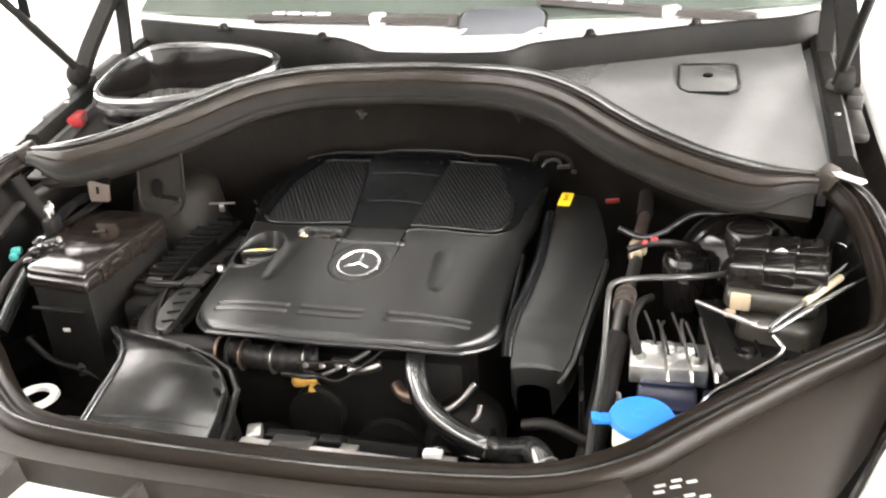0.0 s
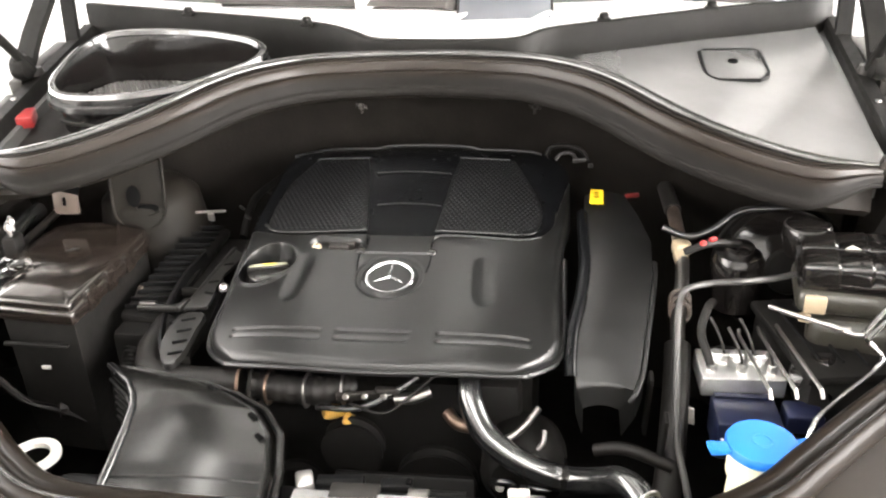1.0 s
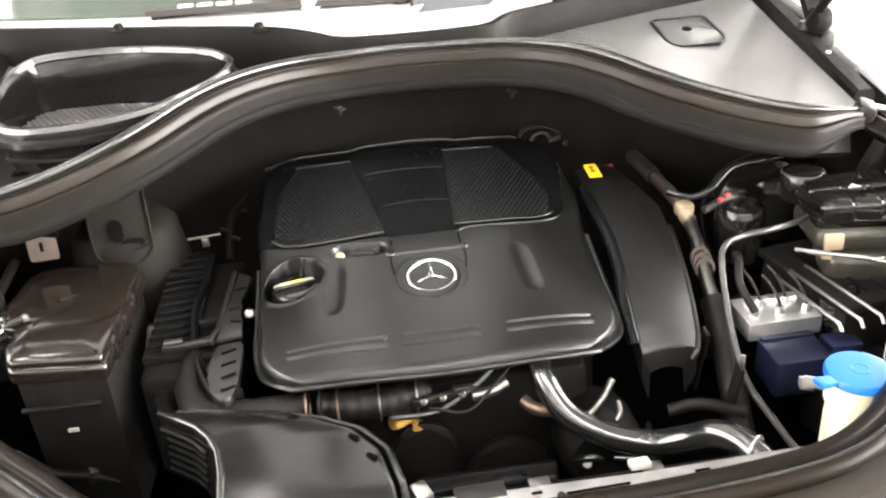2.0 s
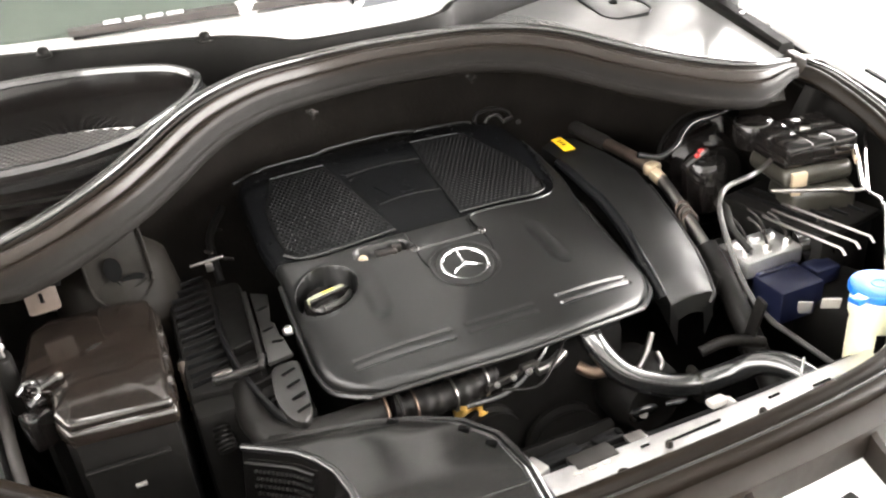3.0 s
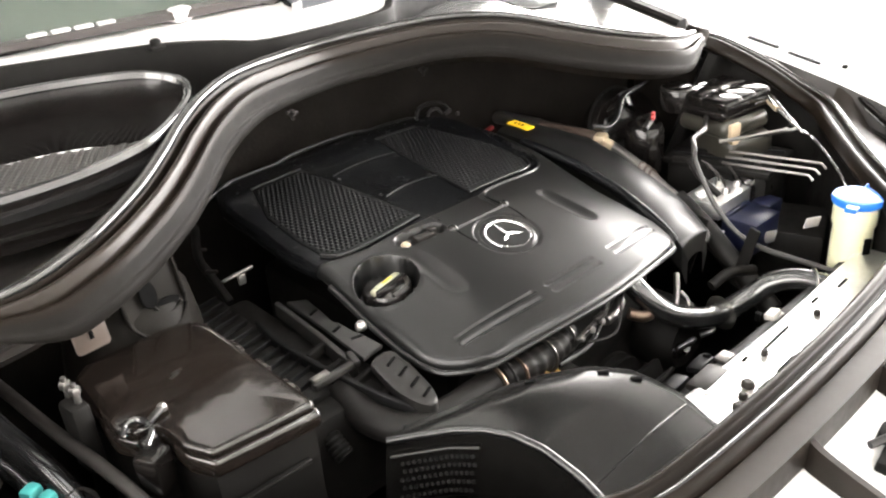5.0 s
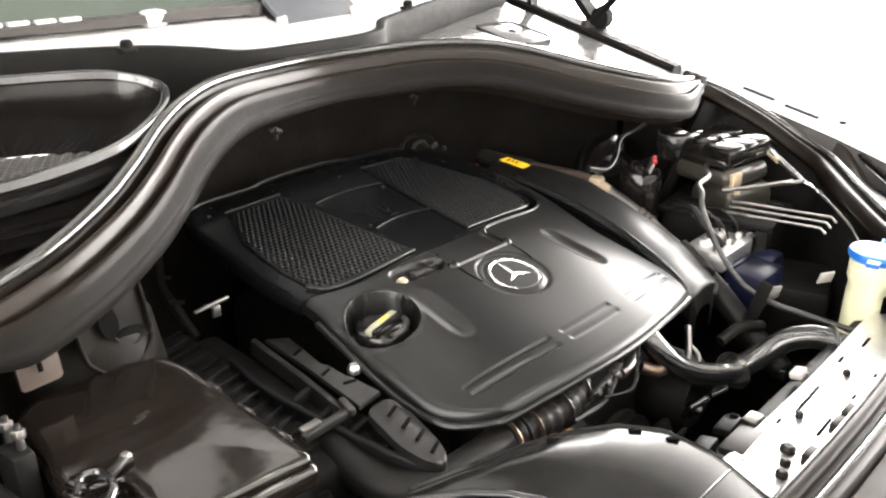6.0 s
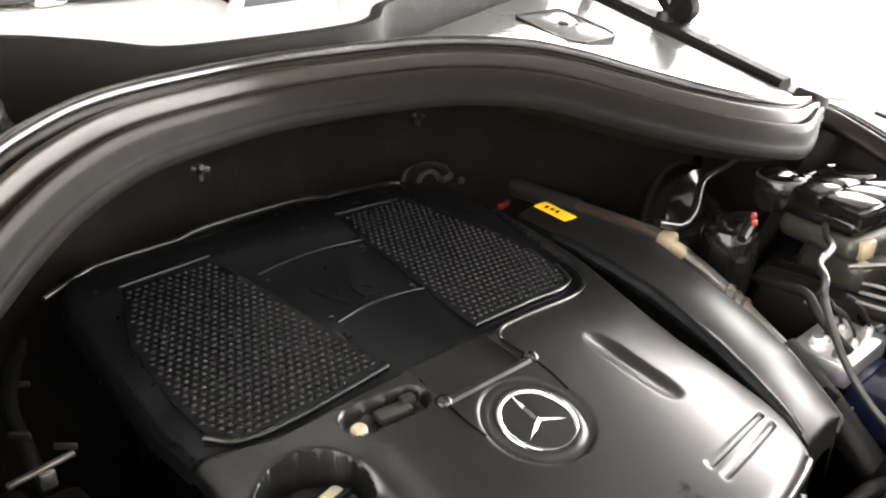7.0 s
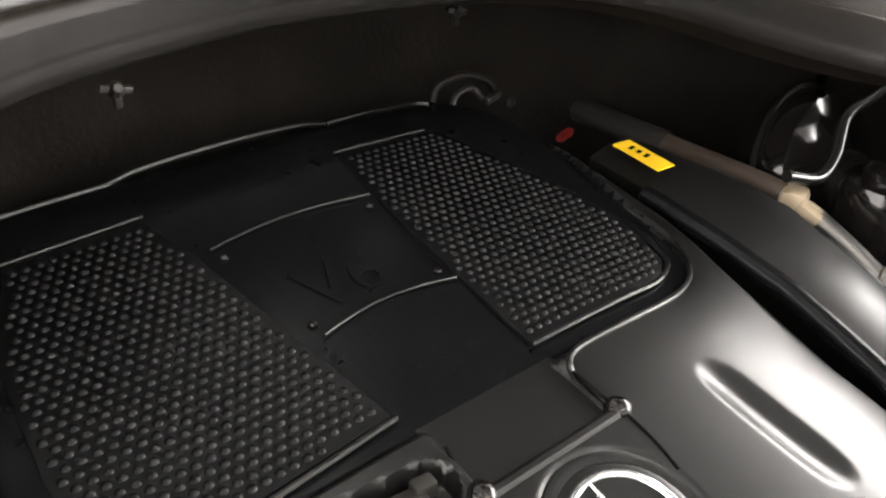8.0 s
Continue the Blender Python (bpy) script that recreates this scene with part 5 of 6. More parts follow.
part("strap", tube([(0.505, -0.312, 0.979), (0.524, -0.309, 0.982), (0.530, -0.305, 0.972), (0.520, -0.305, 0.962)], 0.005, 8), BLUE, bc, "blue strap")
part("emblem", ring((0.468, -0.315, 0.984), 0.010, 0.003, 0.0014, 20), BLUE, bc, "raised ring")
part("window", box(0.448, -0.348, 0.895, 0.012, 0.004, 0.06, 0.001, (0, 0, -30)), INK, wb, "dark sight slot")

# ---------------------------------------------------------------- brake unit and its pipes
ab = thing("brake_unit", "bright alloy brake valve block with steel pipes on a navy box", "brake unit", (0.50, -0.08, 0.78))
part("block", box(0.500, -0.055, 0.895, 0.112, 0.075, 0.030, 0.003, (0, 0, 1)), ALLOY, ab, "bright alloy block")
part("controller", box(0.500, -0.125, 0.855, 0.085, 0.07, 0.06, 0.006), NAVY, ab, "navy plastic box")
part("controller_lip", box(0.500, -0.098, 0.884, 0.078, 0.012, 0.010, 0.003), NAVY, ab)
part("plug", box(0.575, -0.115, 0.868, 0.05, 0.04, 0.03, 0.006), NAVY, ab, "dark plug")
part("valve_drum", lathe([(0.030, -0.03), (0.038, -0.024), (0.040, 0.0), (0.038, 0.024), (0.026, 0.034), (0.010, 0.036)], (0.603, -0.062, 0.893), 28, pose(0, 0, 0, 25, 70, 0)), GLOSS, ab, "round black drum")
part("motor", lathe([(0.038, 0), (0.038, 0.06), (0.03, 0.068)], (0.50, -0.01, 0.83), 24, pose(0, 0, 0, -80, 0, 0)), BAY, ab, "black pump motor")
for k in range(5):
    x, y = 0.460 + 0.020 * k, -0.072 + (0.026 if k % 2 else 0.0)
    nut = part("union_nut", lathe([(0.0075, 0), (0.0075, 0.008), (0.005, 0.011)], (x, y, 0.910), 6), STEEL, ab, "steel nut")
    part("brake_pipe", tube([(x, y, 0.918), (x - 0.003, y + 0.004, 0.932), (x - 0.012, y + 0.016, 0.952), (x - 0.018, y + 0.03, 0.960)], 0.0022, 8, 4), BAY_GREY, nut, "thin dark pipe")
for k in range(3):
    part("screw_head", lathe([(0.010, 0), (0.011, 0.006), (0.007, 0.010)], (0.470 + 0.030 * k, -0.040, 0.910), 16), ALLOY, ab, "bright screw head")

res = thing("brake_reservoir", "glossy black brake fluid reservoir on a beige tank", "reservoir", (0.665, 0.06, 0.95))
for i in range(3):
    for j in range(2):
        part("lobe", box(0.606 + 0.042 * i + 0.012 * j, 0.008 + 0.058 * j - 0.004 * i, 1.033, 0.050, 0.062, 0.034, 0.008, (0, -5.5, -12), 4), GLOSS, res, "rounded glossy lobe", 15)
part("shoulder", box(0.650, 0.034, 1.018, 0.136, 0.122, 0.022, 0.008, (0, 0, -10)), GLOSS, res)
part("tank", box(0.646, 0.026, 0.992, 0.132, 0.120, 0.036, 0.014, (0, 0, -10), 3, 0.97), TANK, res, "murky olive tank")
part("tank_foot", box(0.660, 0.006, 0.945, 0.120, 0.110, 0.062, 0.018, (8, 0, -18), 3, 0.9), TANK, res, "murky lower tank")
part("tank_window", box(0.596, -0.026, 0.992, 0.028, 0.010, 0.026, 0.003, (0, 0, -10)), BEIGE, res, "pale sight window")
part("arrow_mark", plate([(-0.010, -0.006), (0.010, -0.006), (0.0, 0.008)], 0.0006, m=pose(0.652, 0.034, 1.0512, 0, -5.5, -12), bevel=0), WHITE_PLASTIC, res, "white triangle")
part("sensor", box(0.582, -0.034, 0.976, 0.016, 0.014, 0.010, 0.003, (0, 0, -20)), BEIGE, res, "beige plug")
cap2 = thing("reservoir_cap", "black ribbed round filler cap with a worn rim", "cap", (0.607, 0.092, 1.0))
part("cap_body", lathe([(0.028, 0), (0.034, 0.02), (0.034, 0.042), (0.031, 0.047), (0.029, 0.0485), (0.010, 0.0490)], (0.612, 0.110, 1.004), 30), GLOSS, cap2)
part("cap_ring", ring((0.612, 0.110, 1.048), 0.031, 0.005, 0.003, 30), SHELF, cap2, "worn pale rim")
servo = thing("brake_servo", "shiny black brake servo drum against the firewall", "brake servo", (0.62, 0.27, 0.80))
SM = pose(0, 0, 0, 70, 0, 0)
part("drum", lathe([(0.10, 0), (0.11, 0.03), (0.10, 0.06), (0.05, 0.08)], (0.62, 0.27, 0.90), 40, SM), GLOSS, servo)
part("rim_band", ring(Vector((0.62, 0.27, 0.90)) + SM @ Vector((0, 0, 0.028)), 0.110, 0.008, 0.005, 40, SM), BAY, servo, "dull crimped band")
part("boss", lathe([(0.040, 0.076), (0.036, 0.092), (0.020, 0.096)], (0.62, 0.27, 0.90), 24, SM), BAY, servo, "dull round boss")


def pipe_run(name, pts, r, mat, label, straight=False, sides=10):
    return single(name, tube(pts, r, sides, 7, straight=straight), mat, label, "pipe")


pipe_run("fluid_pipe", [(0.625, 0.045, 1.018), (0.56, 0.015, 1.012), (0.50, -0.02, 1.022), (0.452, -0.028, 1.021), (0.416, -0.052, 1.022), (0.409, -0.062, 0.995), (0.408, -0.10, 0.935), (0.405, -0.15, 0.892), (0.401, -0.20, 0.880), (0.402, -0.25, 0.878), (0.402, -0.33, 0.878)], 0.0045, SHELF, "dull grey bent pipe from the reservoir to the front")
single("pipe_union", lathe([(0.009, 0), (0.009, 0.03), (0.006, 0.034)], (0.625, 0.045, 1.018), 12, pose(0, 0, 0, 0, -100, 25)), STEEL, "steel union on the pipe's end", "union")
# pale steel lines by the wing
for pts, r in (([(0.735, 0.125, 1.044), (0.768, 0.100, 1.042), (0.779, 0.064, 1.035), (0.694, -0.045, 1.022), (0.640, -0.110, 1.014), (0.624, -0.130, 1.011)], 0.0036),
               ([(0.742, 0.105, 1.036), (0.778, 0.060, 1.034), (0.782, 0.028, 1.030), (0.703, -0.055, 1.019), (0.636, -0.126, 1.009), (0.626, -0.138, 1.007)], 0.0036),
               ([(0.740, 0.020, 1.040), (0.700, -0.034, 1.030), (0.676, -0.066, 1.019)], 0.0030),
               ([(0.628, -0.142, 1.006), (0.640, -0.160, 0.990), (0.575, -0.225, 0.982), (0.541, -0.258, 0.973), (0.52, -0.29, 0.94)], 0.0032)):
    single("brake_line", tube(pts, r, 8, 3), LINE, "pale steel brake line beside the wing", "pipe", group="brake lines")
# Lower arms of the same lines, darkened in colour for their dark reflections.
for dx in (0.0, 0.012):
    single("brake_line", tube([(0.624 - dx, -0.132 + dx, 1.011), (0.612 - dx, -0.128 + dx, 1.009), (0.606 - dx, -0.120 + dx, 1.008), (0.535 + dx, -0.031 - dx, 0.990)], 0.0034, 8, 3), DULL, "steel brake line bent back to the tank, dark reflection in its colour", "pipe", group="brake lines")
single("pipe_sleeve", tube([(0.730, 0.001, 1.0275), (0.676, -0.0665, 1.0190)], 0.0056, 10), BEIGE, "pale sleeve on a brake line", "sleeve")
for k in range(3):
    single("brake_line", tube([(0.542 - 0.026 * k, -0.050 - 0.008 * k, 0.972), (0.542 - 0.028 * k, -0.068 - 0.008 * k, 0.975), (0.556 - 0.030 * k, -0.214 - 0.003 * k, 0.984), (0.557 - 0.030 * k, -0.222 - 0.003 * k, 0.976)], 0.0024, 8, straight=True), DULL, "thin dull steel brake line", "pipe", group="brake lines")
pump = thing("pump_reservoir", "dark round pump reservoir behind the brake unit", "reservoir", (0.525, 0.11, 0.90))
part("drum", lathe([(0.036, 0.0), (0.039, 0.05), (0.039, 0.080), (0.034, 0.090), (0.012, 0.093)], (0.522, 0.122, 0.905), 26), GLOSS, pump)
part("drum_cap", lathe([(0.022, 0), (0.022, 0.012), (0.016, 0.016)], (0.522, 0.122, 0.996), 20), GLOSS, pump, "low shiny cap")
# air-conditioning pipe
ac = thing("cooling_pipe", "brown and silver cooling pipe with a ribbed sleeve", "pipe", (0.44, 0.1, 0.95))
part("pipe", tube([(0.449, 0.33, 0.972), (0.448, 0.30, 0.974), (0.443, 0.20, 0.980), (0.444, 0.165, 0.976)], 0.0115, 14), TAN, ac, "dusty tan pipe")
part("joint_block", merge(box(0.443, 0.168, 0.979, 0.028, 0.026, 0.024, 0.007, (0, 0, 20)), box(0.440, 0.146, 0.972, 0.022, 0.030, 0.020, 0.007, (20, 0, 10))), BEIGE, ac, "beige joint block")
part("front_pipe", tube([(0.442, 0.140, 0.970), (0.436, 0.09, 0.955), (0.424, 0.02, 0.931), (0.420, -0.02, 0.914)], 0.0105, 14), DULL, ac, "dull silver pipe")
for k in range(3):
    part("collar", ring((0.430 - 0.001 * k, 0.060 - 0.012 * k, 0.944 - 0.004 * k), 0.0150, 0.006, 0.003, 20, pose(0, 0, 0, 70, 0, 8)), TAN, ac, "tan ribbed collar")
part("rubber_run", tube([(0.420, -0.02, 0.914), (0.412, -0.09, 0.875), (0.400, -0.17, 0.82), (0.385, -0.24, 0.78)], 0.019, 14), RUBBER_DARK, ac, "dull rubber lower run")
single("curved_hose", tube([(0.47, 0.02, 0.965), (0.455, -0.02, 0.975), (0.445, -0.05, 0.955), (0.455, -0.085, 0.925)], 0.006, 12), RUBBER_DARK, "black curved hose by the brake unit", "hose")
red = thing("red_plug", "small red connector on a black lead", "connector", (0.463, 0.07, 1.03))
part("plug", box(0.470, 0.070, 1.042, 0.012, 0.007, 0.006, 0.002, (0, 0, 30)), RED, red)
part("clip", box(0.455, 0.060, 1.040, 0.009, 0.007, 0.007, 0.002, (0, 0, 30)), RED, red)
part("lead", tube([(0.43, 0.06, 1.025), (0.46, 0.068, 1.034), (0.49, 0.085, 1.030), (0.52, 0.12, 1.010)], 0.006, 8), RUBBER_DARK, red, "black lead")
single("wing_cable", tube([(0.41, 0.165, 1.015), (0.45, 0.155, 1.005), (0.485, 0.160, 1.015), (0.53, 0.18, 1.04), (0.60, 0.185, 1.045), (0.69, 0.19, 1.062)], 0.0060, 10), HOSE, "shiny black cable along the firewall", "cable")
single("red_marker", box(0.384, 0.413, 0.966, 0.028, 0.009, 0.009, 0.003, (0, 0, 15)), RED, "small red plastic marker behind the duct", "marker")
part("rear_sleeve", tube([(0.449, 0.510, 0.964), (0.449, 0.460, 0.966), (0.449, 0.325, 0.972)], 0.0145, 14), SHELF, ac, "dusty grey rear sleeve")
bh = thing("cover_hose_loop", "black hose loop behind the cover", "hose", (0.26, 0.45, 1.02))
part("loop", tube([(0.222, 0.452, 1.030), (0.232, 0.456, 1.044), (0.262, 0.456, 1.048), (0.290, 0.448, 1.040), (0.300, 0.440, 1.022)], 0.0042, 10), RUBBER_DARK, bh)
part("inner_loop", tube([(0.238, 0.440, 1.020), (0.250, 0.446, 1.034), (0.270, 0.446, 1.036), (0.280, 0.440, 1.024)], 0.0032, 10), SHELF, bh, "grey inner hose")
part("clip", box(0.285, 0.430, 1.028, 0.026, 0.006, 0.008, 0.002, (0, 0, 20)), SHELF, bh, "grey clip")
part("tag", box(0.306, 0.424, 1.020, 0.009, 0.006, 0.008, 0.001, (0, 0, 20)), SHELF, bh, "tiny grey tag")
# white tags and posts by the brake unit
for x, y, z, w, h in ((0.430, -0.104, 0.855, 0.015, 0.034), (0.500, -0.165, 0.850, 0.022, 0.026), (0.452, -0.256, 0.925, 0.026, 0.020)):
    single("paper_tag", box(x, y, z, w, 0.003, h, 0.0008, (15, 0, -30)), WHITE_PLASTIC, "small pale tag in the bay", "tag", group="tags in the bay")
single("side_bracket", box(0.60, -0.16, 0.80, 0.14, 0.12, 0.10, 0.012, (0, 0, 20)), BAY, "black bracket under the brake lines", "bracket")
wbx = thing("wing_box", "black box under the reservoir", "box", (0.63, 0.0, 0.79))
part("body", box(0.63, 0.0, 0.855, 0.14, 0.2, 0.13, 0.015, (0, 0, 10)), BAY, wbx)
part("lid", box(0.63, 0.0, 0.924, 0.148, 0.208, 0.014, 0.005, (0, 0, 10)), BAY, wbx, "flat lid")
for k in range(4):
    part("rib", box(0.585 + 0.03 * k, 0.008 - 0.005 * k, 0.933, 0.004, 0.16, 0.006, 0.0015, (0, 0, 10)), COVER_DARK, wbx, "thin rib")
for x in (0.375, 0.385):
    single("bracket_strip", box(x, -0.09 - (x - 0.375) * 9, 0.86, 0.006, 0.02, 0.12, 0.002, (14, 0, 0)), BAY, "narrow metal strip beside the duct", "bracket", group="strips beside the duct")

# ---------------------------------------------------------------- clips under the seal
for x, y, z in ((-0.110, 0.378, 1.146), (0.201, 0.407, 1.137)):
    k = thing("seal_clip", "small grey star-shaped clip under the seal", "clip", (x, y, z), "clips under the seal")
    part("pin", lathe([(0.004, 0), (0.006, 0.008), (0.003, 0.014)], (x, y - 0.004, z), 8, pose(0, 0, 0, 60, 0, 0)), BAY_GREY, k)
    part("wing", merge(box(x, y - 0.010, z + 0.004, 0.022, 0.005, 0.005, 0.001, (0, 15, 0)), box(x, y - 0.010, z, 0.005, 0.005, 0.018, 0.001)), BAY_GREY, k)

# ---------------------------------------------------------------- cabin air intake
inl = thing("air_intake", "black cabin air intake box with a mesh floor", "air intake", (-0.47, 0.37, 1.10))
IN = [(-0.655, 0.300, 1.208), (-0.672, 0.38, 1.224), (-0.675, 0.46, 1.238), (-0.645, 0.515, 1.250), (-0.56, 0.523, 1.254), (-0.45, 0.500, 1.256), (-0.345, 0.440, 1.258), (-0.300, 0.408, 1.253), (-0.282, 0.370, 1.245),
      (-0.303, 0.320, 1.236), (-0.350, 0.275, 1.227), (-0.40, 0.251, 1.216), (-0.47, 0.243, 1.207), (-0.54, 0.252, 1.200), (-0.615, 0.268, 1.198)]


def closed_path(pts, n=5):
    q = pts[-2:] + pts + pts[:3]
    full = smooth_path(q, n)
    return full[2 * n:2 * n + len(pts) * n]


inp = closed_path(IN)
part("rim", sweep(inp, [(-0.007, -0.004), (-0.005, 0.004), (0.0, 0.006), (0.005, 0.004), (0.007, -0.004), (0.0, -0.008)], closed=True), WETHOSE, inl, "rounded shiny rim", 50)
part("rim_step", sweep([p + Vector((0, 0, -0.022)) for p in closed_path([(-0.475 + (x + 0.475) * 1.04, 0.38 + (y - 0.38) * 1.05, z) for x, y, z in IN])], [(-0.004, -0.006), (-0.004, 0.004), (0.006, 0.004), (0.006, -0.006)], closed=True), HOSE, inl, "lower lip", 50)


def well(k, dz):
    return [Vector((-0.475 + (p.x + 0.475) * k, 0.385 + (p.y - 0.385) * k, p.z * 0.55 + 1.225 * 0.45 - dz)) for p in inp]


wb_ = bmesh.new()
loops = [[wb_.verts.new(p) for p in lp] for lp in (inp, well(0.985, 0.010), well(0.975, 0.035), well(0.965, 0.085))]
for a, b in zip(loops, loops[1:]):
    for i in range(len(a)):
        wb_.faces.new((a[i], a[(i + 1) % len(a)], b[(i + 1) % len(a)], b[i]))
outer = [[wb_.verts.new(p) for p in lp] for lp in (well(1.02, 0.004), well(1.02, 0.035))]
for a, b in zip(outer, outer[1:]):
    for i in range(len(a)):
        wb_.faces.new((a[i], a[(i + 1) % len(a)], b[(i + 1) % len(a)], b[i]))
part("side_wall", wb_, GLOSS, inl, "dark walls of the box", 60)
part("floor_plate", plate([(p.x, p.y) for p in well(1.0, 0)][::-1], 0.004, top=lambda x, y: 1.148, bevel=0), BAY, inl, "black floor")
mb = bmesh.new()
fl = [(p.x, p.y) for p in well(0.93, 0)]
yy, j = 0.25, 0
while yy < 0.53:
    xx = -0.67 + (0.00575 if j % 2 else 0)
    while xx < -0.28:
        if inside(fl, xx, yy):
            z0 = 1.158
            angles = [k * math.pi / 3 + math.pi / 6 for k in range(6)]
            ring_o = [mb.verts.new((xx + 0.00664 * math.cos(a), yy + 0.00664 * math.sin(a), z0)) for a in angles]
            ring_i = [mb.verts.new((xx + 0.0049 * math.cos(a), yy + 0.0049 * math.sin(a), z0)) for a in angles]
            ring_d = [mb.verts.new((xx + 0.0049 * math.cos(a), yy + 0.0049 * math.sin(a), z0 - 0.004)) for a in angles]
            for k in range(6):
                mb.faces.new((ring_o[k], ring_o[(k + 1) % 6], ring_i[(k + 1) % 6], ring_i[k]))
                mb.faces.new((ring_i[k], ring_i[(k + 1) % 6], ring_d[(k + 1) % 6], ring_d[k]))
        xx += 0.0115
    yy += 0.00996
    j += 1
tagged(part("mesh_floor", mb, MESH, inl, "grey mesh over the floor", 30), kind="stuff")

# ---------------------------------------------------------------- things on the cowl
ap = thing("access_plate", "oblong plate with a round hole on the scuttle shelf", "plate", (0.55, 0.465, 1.18))
AM = pose(0.549, 0.464, 1.2035, 9.7, 0, 0)
AP = [(-0.046, 0.056), (-0.053, 0.046), (-0.054, -0.040), (-0.048, -0.060), (-0.034, -0.072), (0.034, -0.072), (0.048, -0.060), (0.054, -0.040), (0.053, 0.046), (0.046, 0.056)]
part("plate", plate(AP, 0.005, m=AM @ pose(0, 0, 0.001)), SCUTTLE, ap)
part("groove", sweep([AM @ Vector((x, y, -0.001)) for x, y in AP], [(-0.0024, -0.003), (-0.0024, 0.0035), (0.0024, 0.0035), (0.0024, -0.003)], closed=True), COVER_DARK, ap, "dark border")
part("hole", lathe([(0.009, 0), (0.009, 0.0016)], AM @ Vector((0, 0.002, 0.0012)), 18, pose(0, 0, 0, 9.7, 0, 0)), INK, ap, "dark hole")
for x, y in ((-0.506, 0.590), (-0.242, 0.528), (0.323, 0.535), (0.524, 0.590)):
    z = cowl_z(y) + 0.0
    c = thing("cowl_clip", "dark plastic clip on the cowl edge", "clip", (x, y, z), "clips on the cowl")
    part("base", box(x, y, z + 0.003, 0.026, 0.020, 0.008, 0.003), BAY, c)
    part("knob", lathe([(0.009, 0), (0.009, 0.008), (0.006, 0.011)], (x, y, z + 0.006), 12), BAY, c)

pad = thing("hood_latch_cover", "smooth grey plastic cover on two feet on the cowl", "cover", (0.135, 0.60, 1.27))
pm = pose(0.137, 0.568, 1.276, 33, 0, 2)
part("slab", plate(rounded(0, 0, 0.175, 0.125, 0.022), 0.018, bevel=0.006, m=pm), GREYPAD, pad, "smooth slab")
part("slab_edge", sweep([pm @ Vector((x, y, -0.012)) for x, y in rounded(0, 0, 0.179, 0.129, 0.024)], [(-0.003, -0.004), (-0.003, 0.004), (0.004, 0.004), (0.004, -0.004)], closed=True), GLOSS, pad, "black edge")
for x, r in ((0.055, 10), (0.215, -10)):
    part("foot", merge(box(x, 0.575, 1.262, 0.020, 0.026, 0.020, 0.005, (20, 0, r)), box(x - 0.02, 0.535, 1.267, 0.018, 0.10, 0.006, 0.003, (9, 0, -35))), COWL, pad, "grey foot")


def wiper(x0, x1, y, z, lift):
    w = thing("windscreen_wiper", "black windscreen wiper with pale clips on the glass", "wiper", ((x0 + x1) / 2, y, z), "wipers")
    part("arm", sweep([Vector((x0, y, z)).lerp(Vector((x1, y + 0.02, z + lift)), k / 10) for k in range(11)], [(-0.014, 0), (-0.012, 0.012), (0.010, 0.014), (0.014, 0)], scale=lambda u: 1.25 - 0.4 * u), WIPER, w)
    part("blade", box((x0 + x1) / 2, y + 0.035, z + lift / 2 - 0.004, abs(x1 - x0) * 0.98, 0.008, 0.016, 0.003, (0, -math.degrees(math.atan2(lift, x1 - x0)), 1.5)), RUBBER_DARK, w, "rubber blade")
    part("joint", box(x0 + (x1 - x0) * 0.36, y + 0.006, z + lift * 0.36 + 0.006, 0.040, 0.030, 0.026, 0.008, (0, 0, 10)), COWL, w, "bright joint of the arm")
    for k in range(4):
        t = 0.62 + 0.075 * k
        part("slot", box(x0 + (x1 - x0) * t, y + 0.02 * t - 0.002, z + lift * t + 0.0150, 0.030, 0.012, 0.006, 0.002), COWL, w, "pale clip on the arm")
    part("pivot", lathe([(0.020, 0), (0.020, 0.012), (0.014, 0.020)], (x0, y, z - 0.004), 18), WIPER, w, "round pivot cap")


wiper(0.03, -0.46, 0.616, 1.279, 0.010)
wiper(0.63, 0.20, 0.640, 1.272, 0.040)


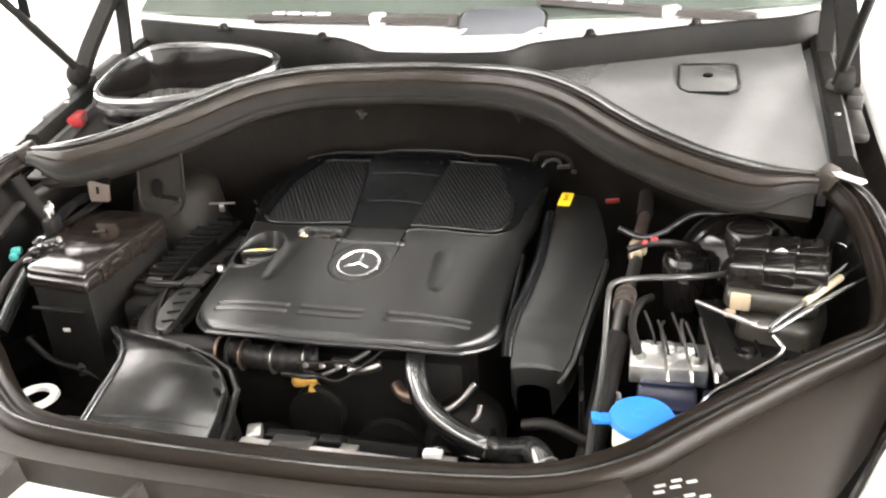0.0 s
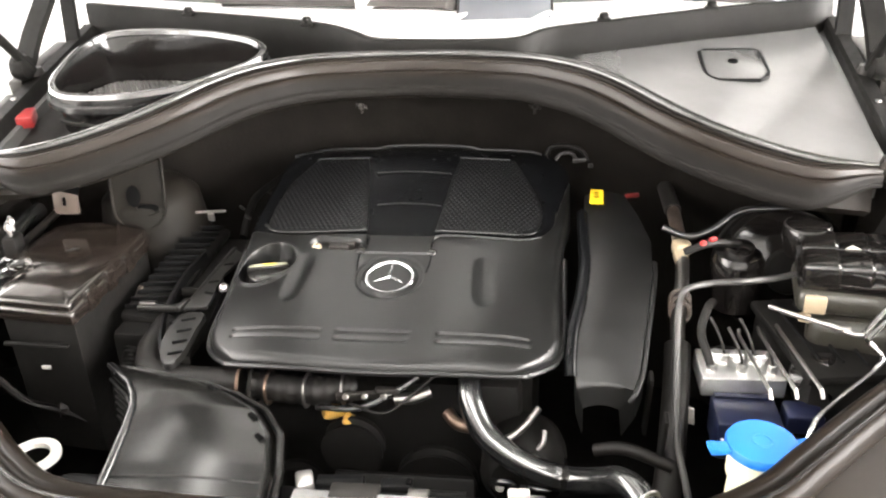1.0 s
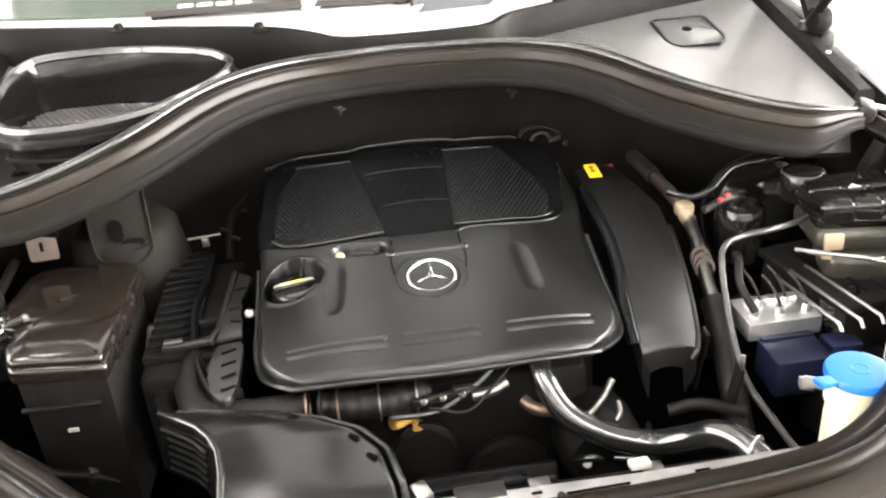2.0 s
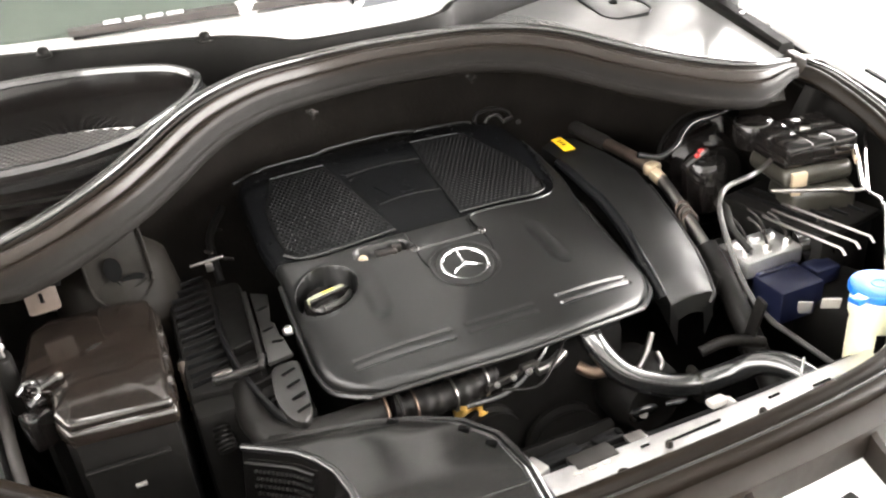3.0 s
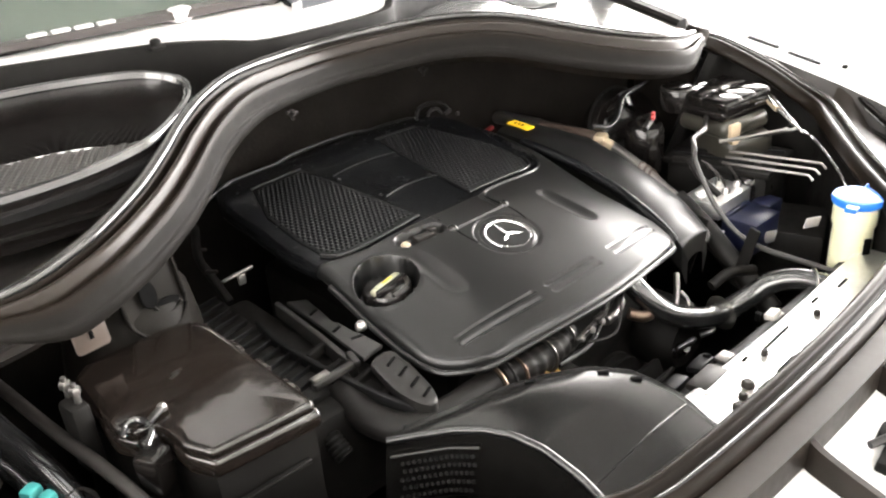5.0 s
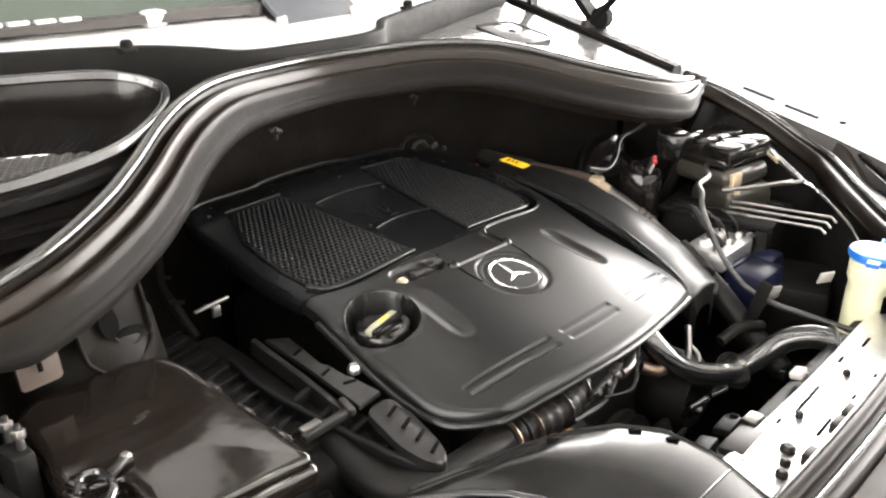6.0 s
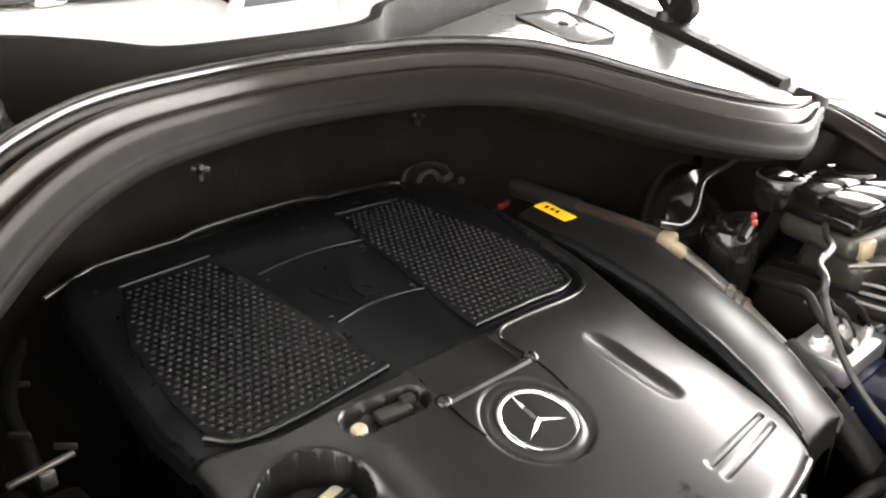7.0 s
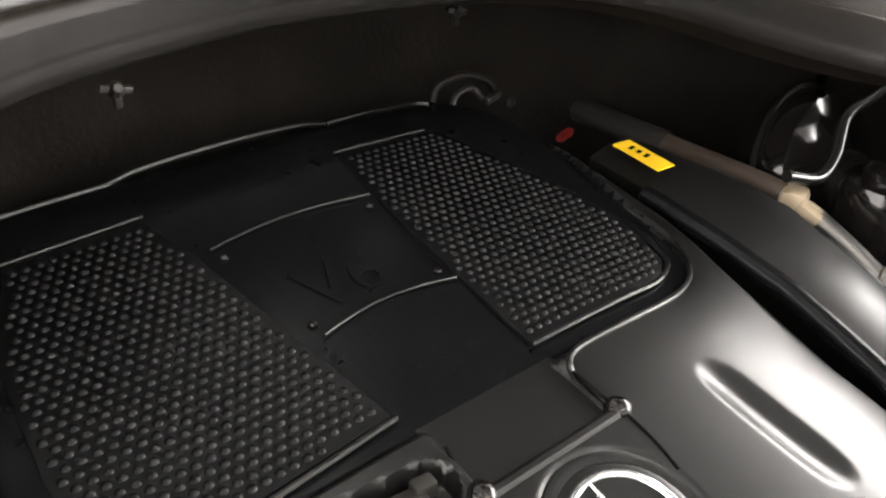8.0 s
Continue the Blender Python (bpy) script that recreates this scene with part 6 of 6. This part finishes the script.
def hood_hinge(s):
    h = thing("hood_mechanism", "dark steel hood hinge with its arms", "hood mechanism", (s * 0.755, 0.56, 1.15), "hinges of the hood")
    part("base", box(s * 0.795, 0.50, 1.18, 0.03, 0.20, 0.05, 0.006, (10, 0, 0)), BAY_GREY, h)
    part("arm", sweep([Vector(p) for p in ((s * 0.785, 0.42, 1.20), (s * 0.785, 0.48, 1.26), (s * 0.785, 0.58, 1.34), (s * 0.785, 0.75, 1.46))], [(-0.008, -0.018), (-0.008, 0.018), (0.008, 0.018), (0.008, -0.018)], up=(1, 0, 0)), BAY, h, "curved arm")
    part("link", sweep([Vector(p) for p in ((s * 0.765, 0.58, 1.20), (s * 0.765, 0.60, 1.34), (s * 0.76, 0.70, 1.54))], [(-0.006, -0.014), (-0.006, 0.014), (0.006, 0.014), (0.006, -0.014)], up=(1, 0, 0)), BAY, h, "second arm")
    part("pivot", lathe([(0.022, -0.012), (0.026, 0.0), (0.022, 0.014)], (s * 0.772, 0.40, 1.215), 18, pose(0, 0, 0, 0, 90, 0)), BAY, h, "round pivot")
    part("cover_tab", box(s * 0.79, 0.34, 1.15, 0.03, 0.09, 0.02, 0.006, (12, 0, 0)), BAY_GREY, h, "grey tab")
    return h


hood_hinge(1)
hood_hinge(-1)


def gas_strut(s):
    g = thing("gas_strut", "black gas strut holding the hood up", "gas strut", (s * 0.77, 0.30, 1.15), "struts of the hood")
    a, m_, b = Vector((s * 0.765, 0.43, 1.195)), Vector((s * 0.765, 0.20, 1.43)), Vector((s * 0.775, 0.14, 1.50))
    part("cylinder", tube([m_, b, Vector((s * 0.77, 0.20, 1.75)), Vector((s * 0.77, 0.33, 2.0))], 0.012, 12, 6), BAY, g)
    part("rod", tube([a, m_], 0.009, 10, 4), BAY, g, "black rod")
    part("ball_end", lathe([(0.014, -0.01), (0.016, 0.0), (0.012, 0.012)], a, 14), BAY_GREY, g, "ball joint")


gas_strut(1)
gas_strut(-1)
single("red_tag", box(-0.735, 0.312, 1.142, 0.042, 0.045, 0.024, 0.005, (10, 0, 20)), RED, "red plastic part in the wing gutter", "tag")
single("cap_ring", ring((-0.386, -0.338, 0.920), 0.026, 0.014, 0.008, 26), WHITE_PLASTIC, "pale round cap by the front seal", "cap")
for x, y, z in ((-0.50, -0.11, 0.815), (-0.49, -0.10, 0.80)):
    single("loom_plug", box(x, y, z, 0.012, 0.02, 0.026, 0.003, (20, 10, 30)), BAY_GREY, "small grey plug on a lead below the fuse box", "connector", group="plugs below the fuse box")
single("low_lead", tube([(-0.58, -0.13, 0.88), (-0.54, -0.13, 0.84), (-0.50, -0.115, 0.815), (-0.45, -0.11, 0.79)], 0.006, 8), RUBBER_DARK, "black lead below the fuse box", "cable")
single("front_plug", box(-0.055, -0.315, 0.885, 0.022, 0.03, 0.018, 0.004, (0, 0, 20)), STEEL, "bright sensor beside the scoop", "sensor")
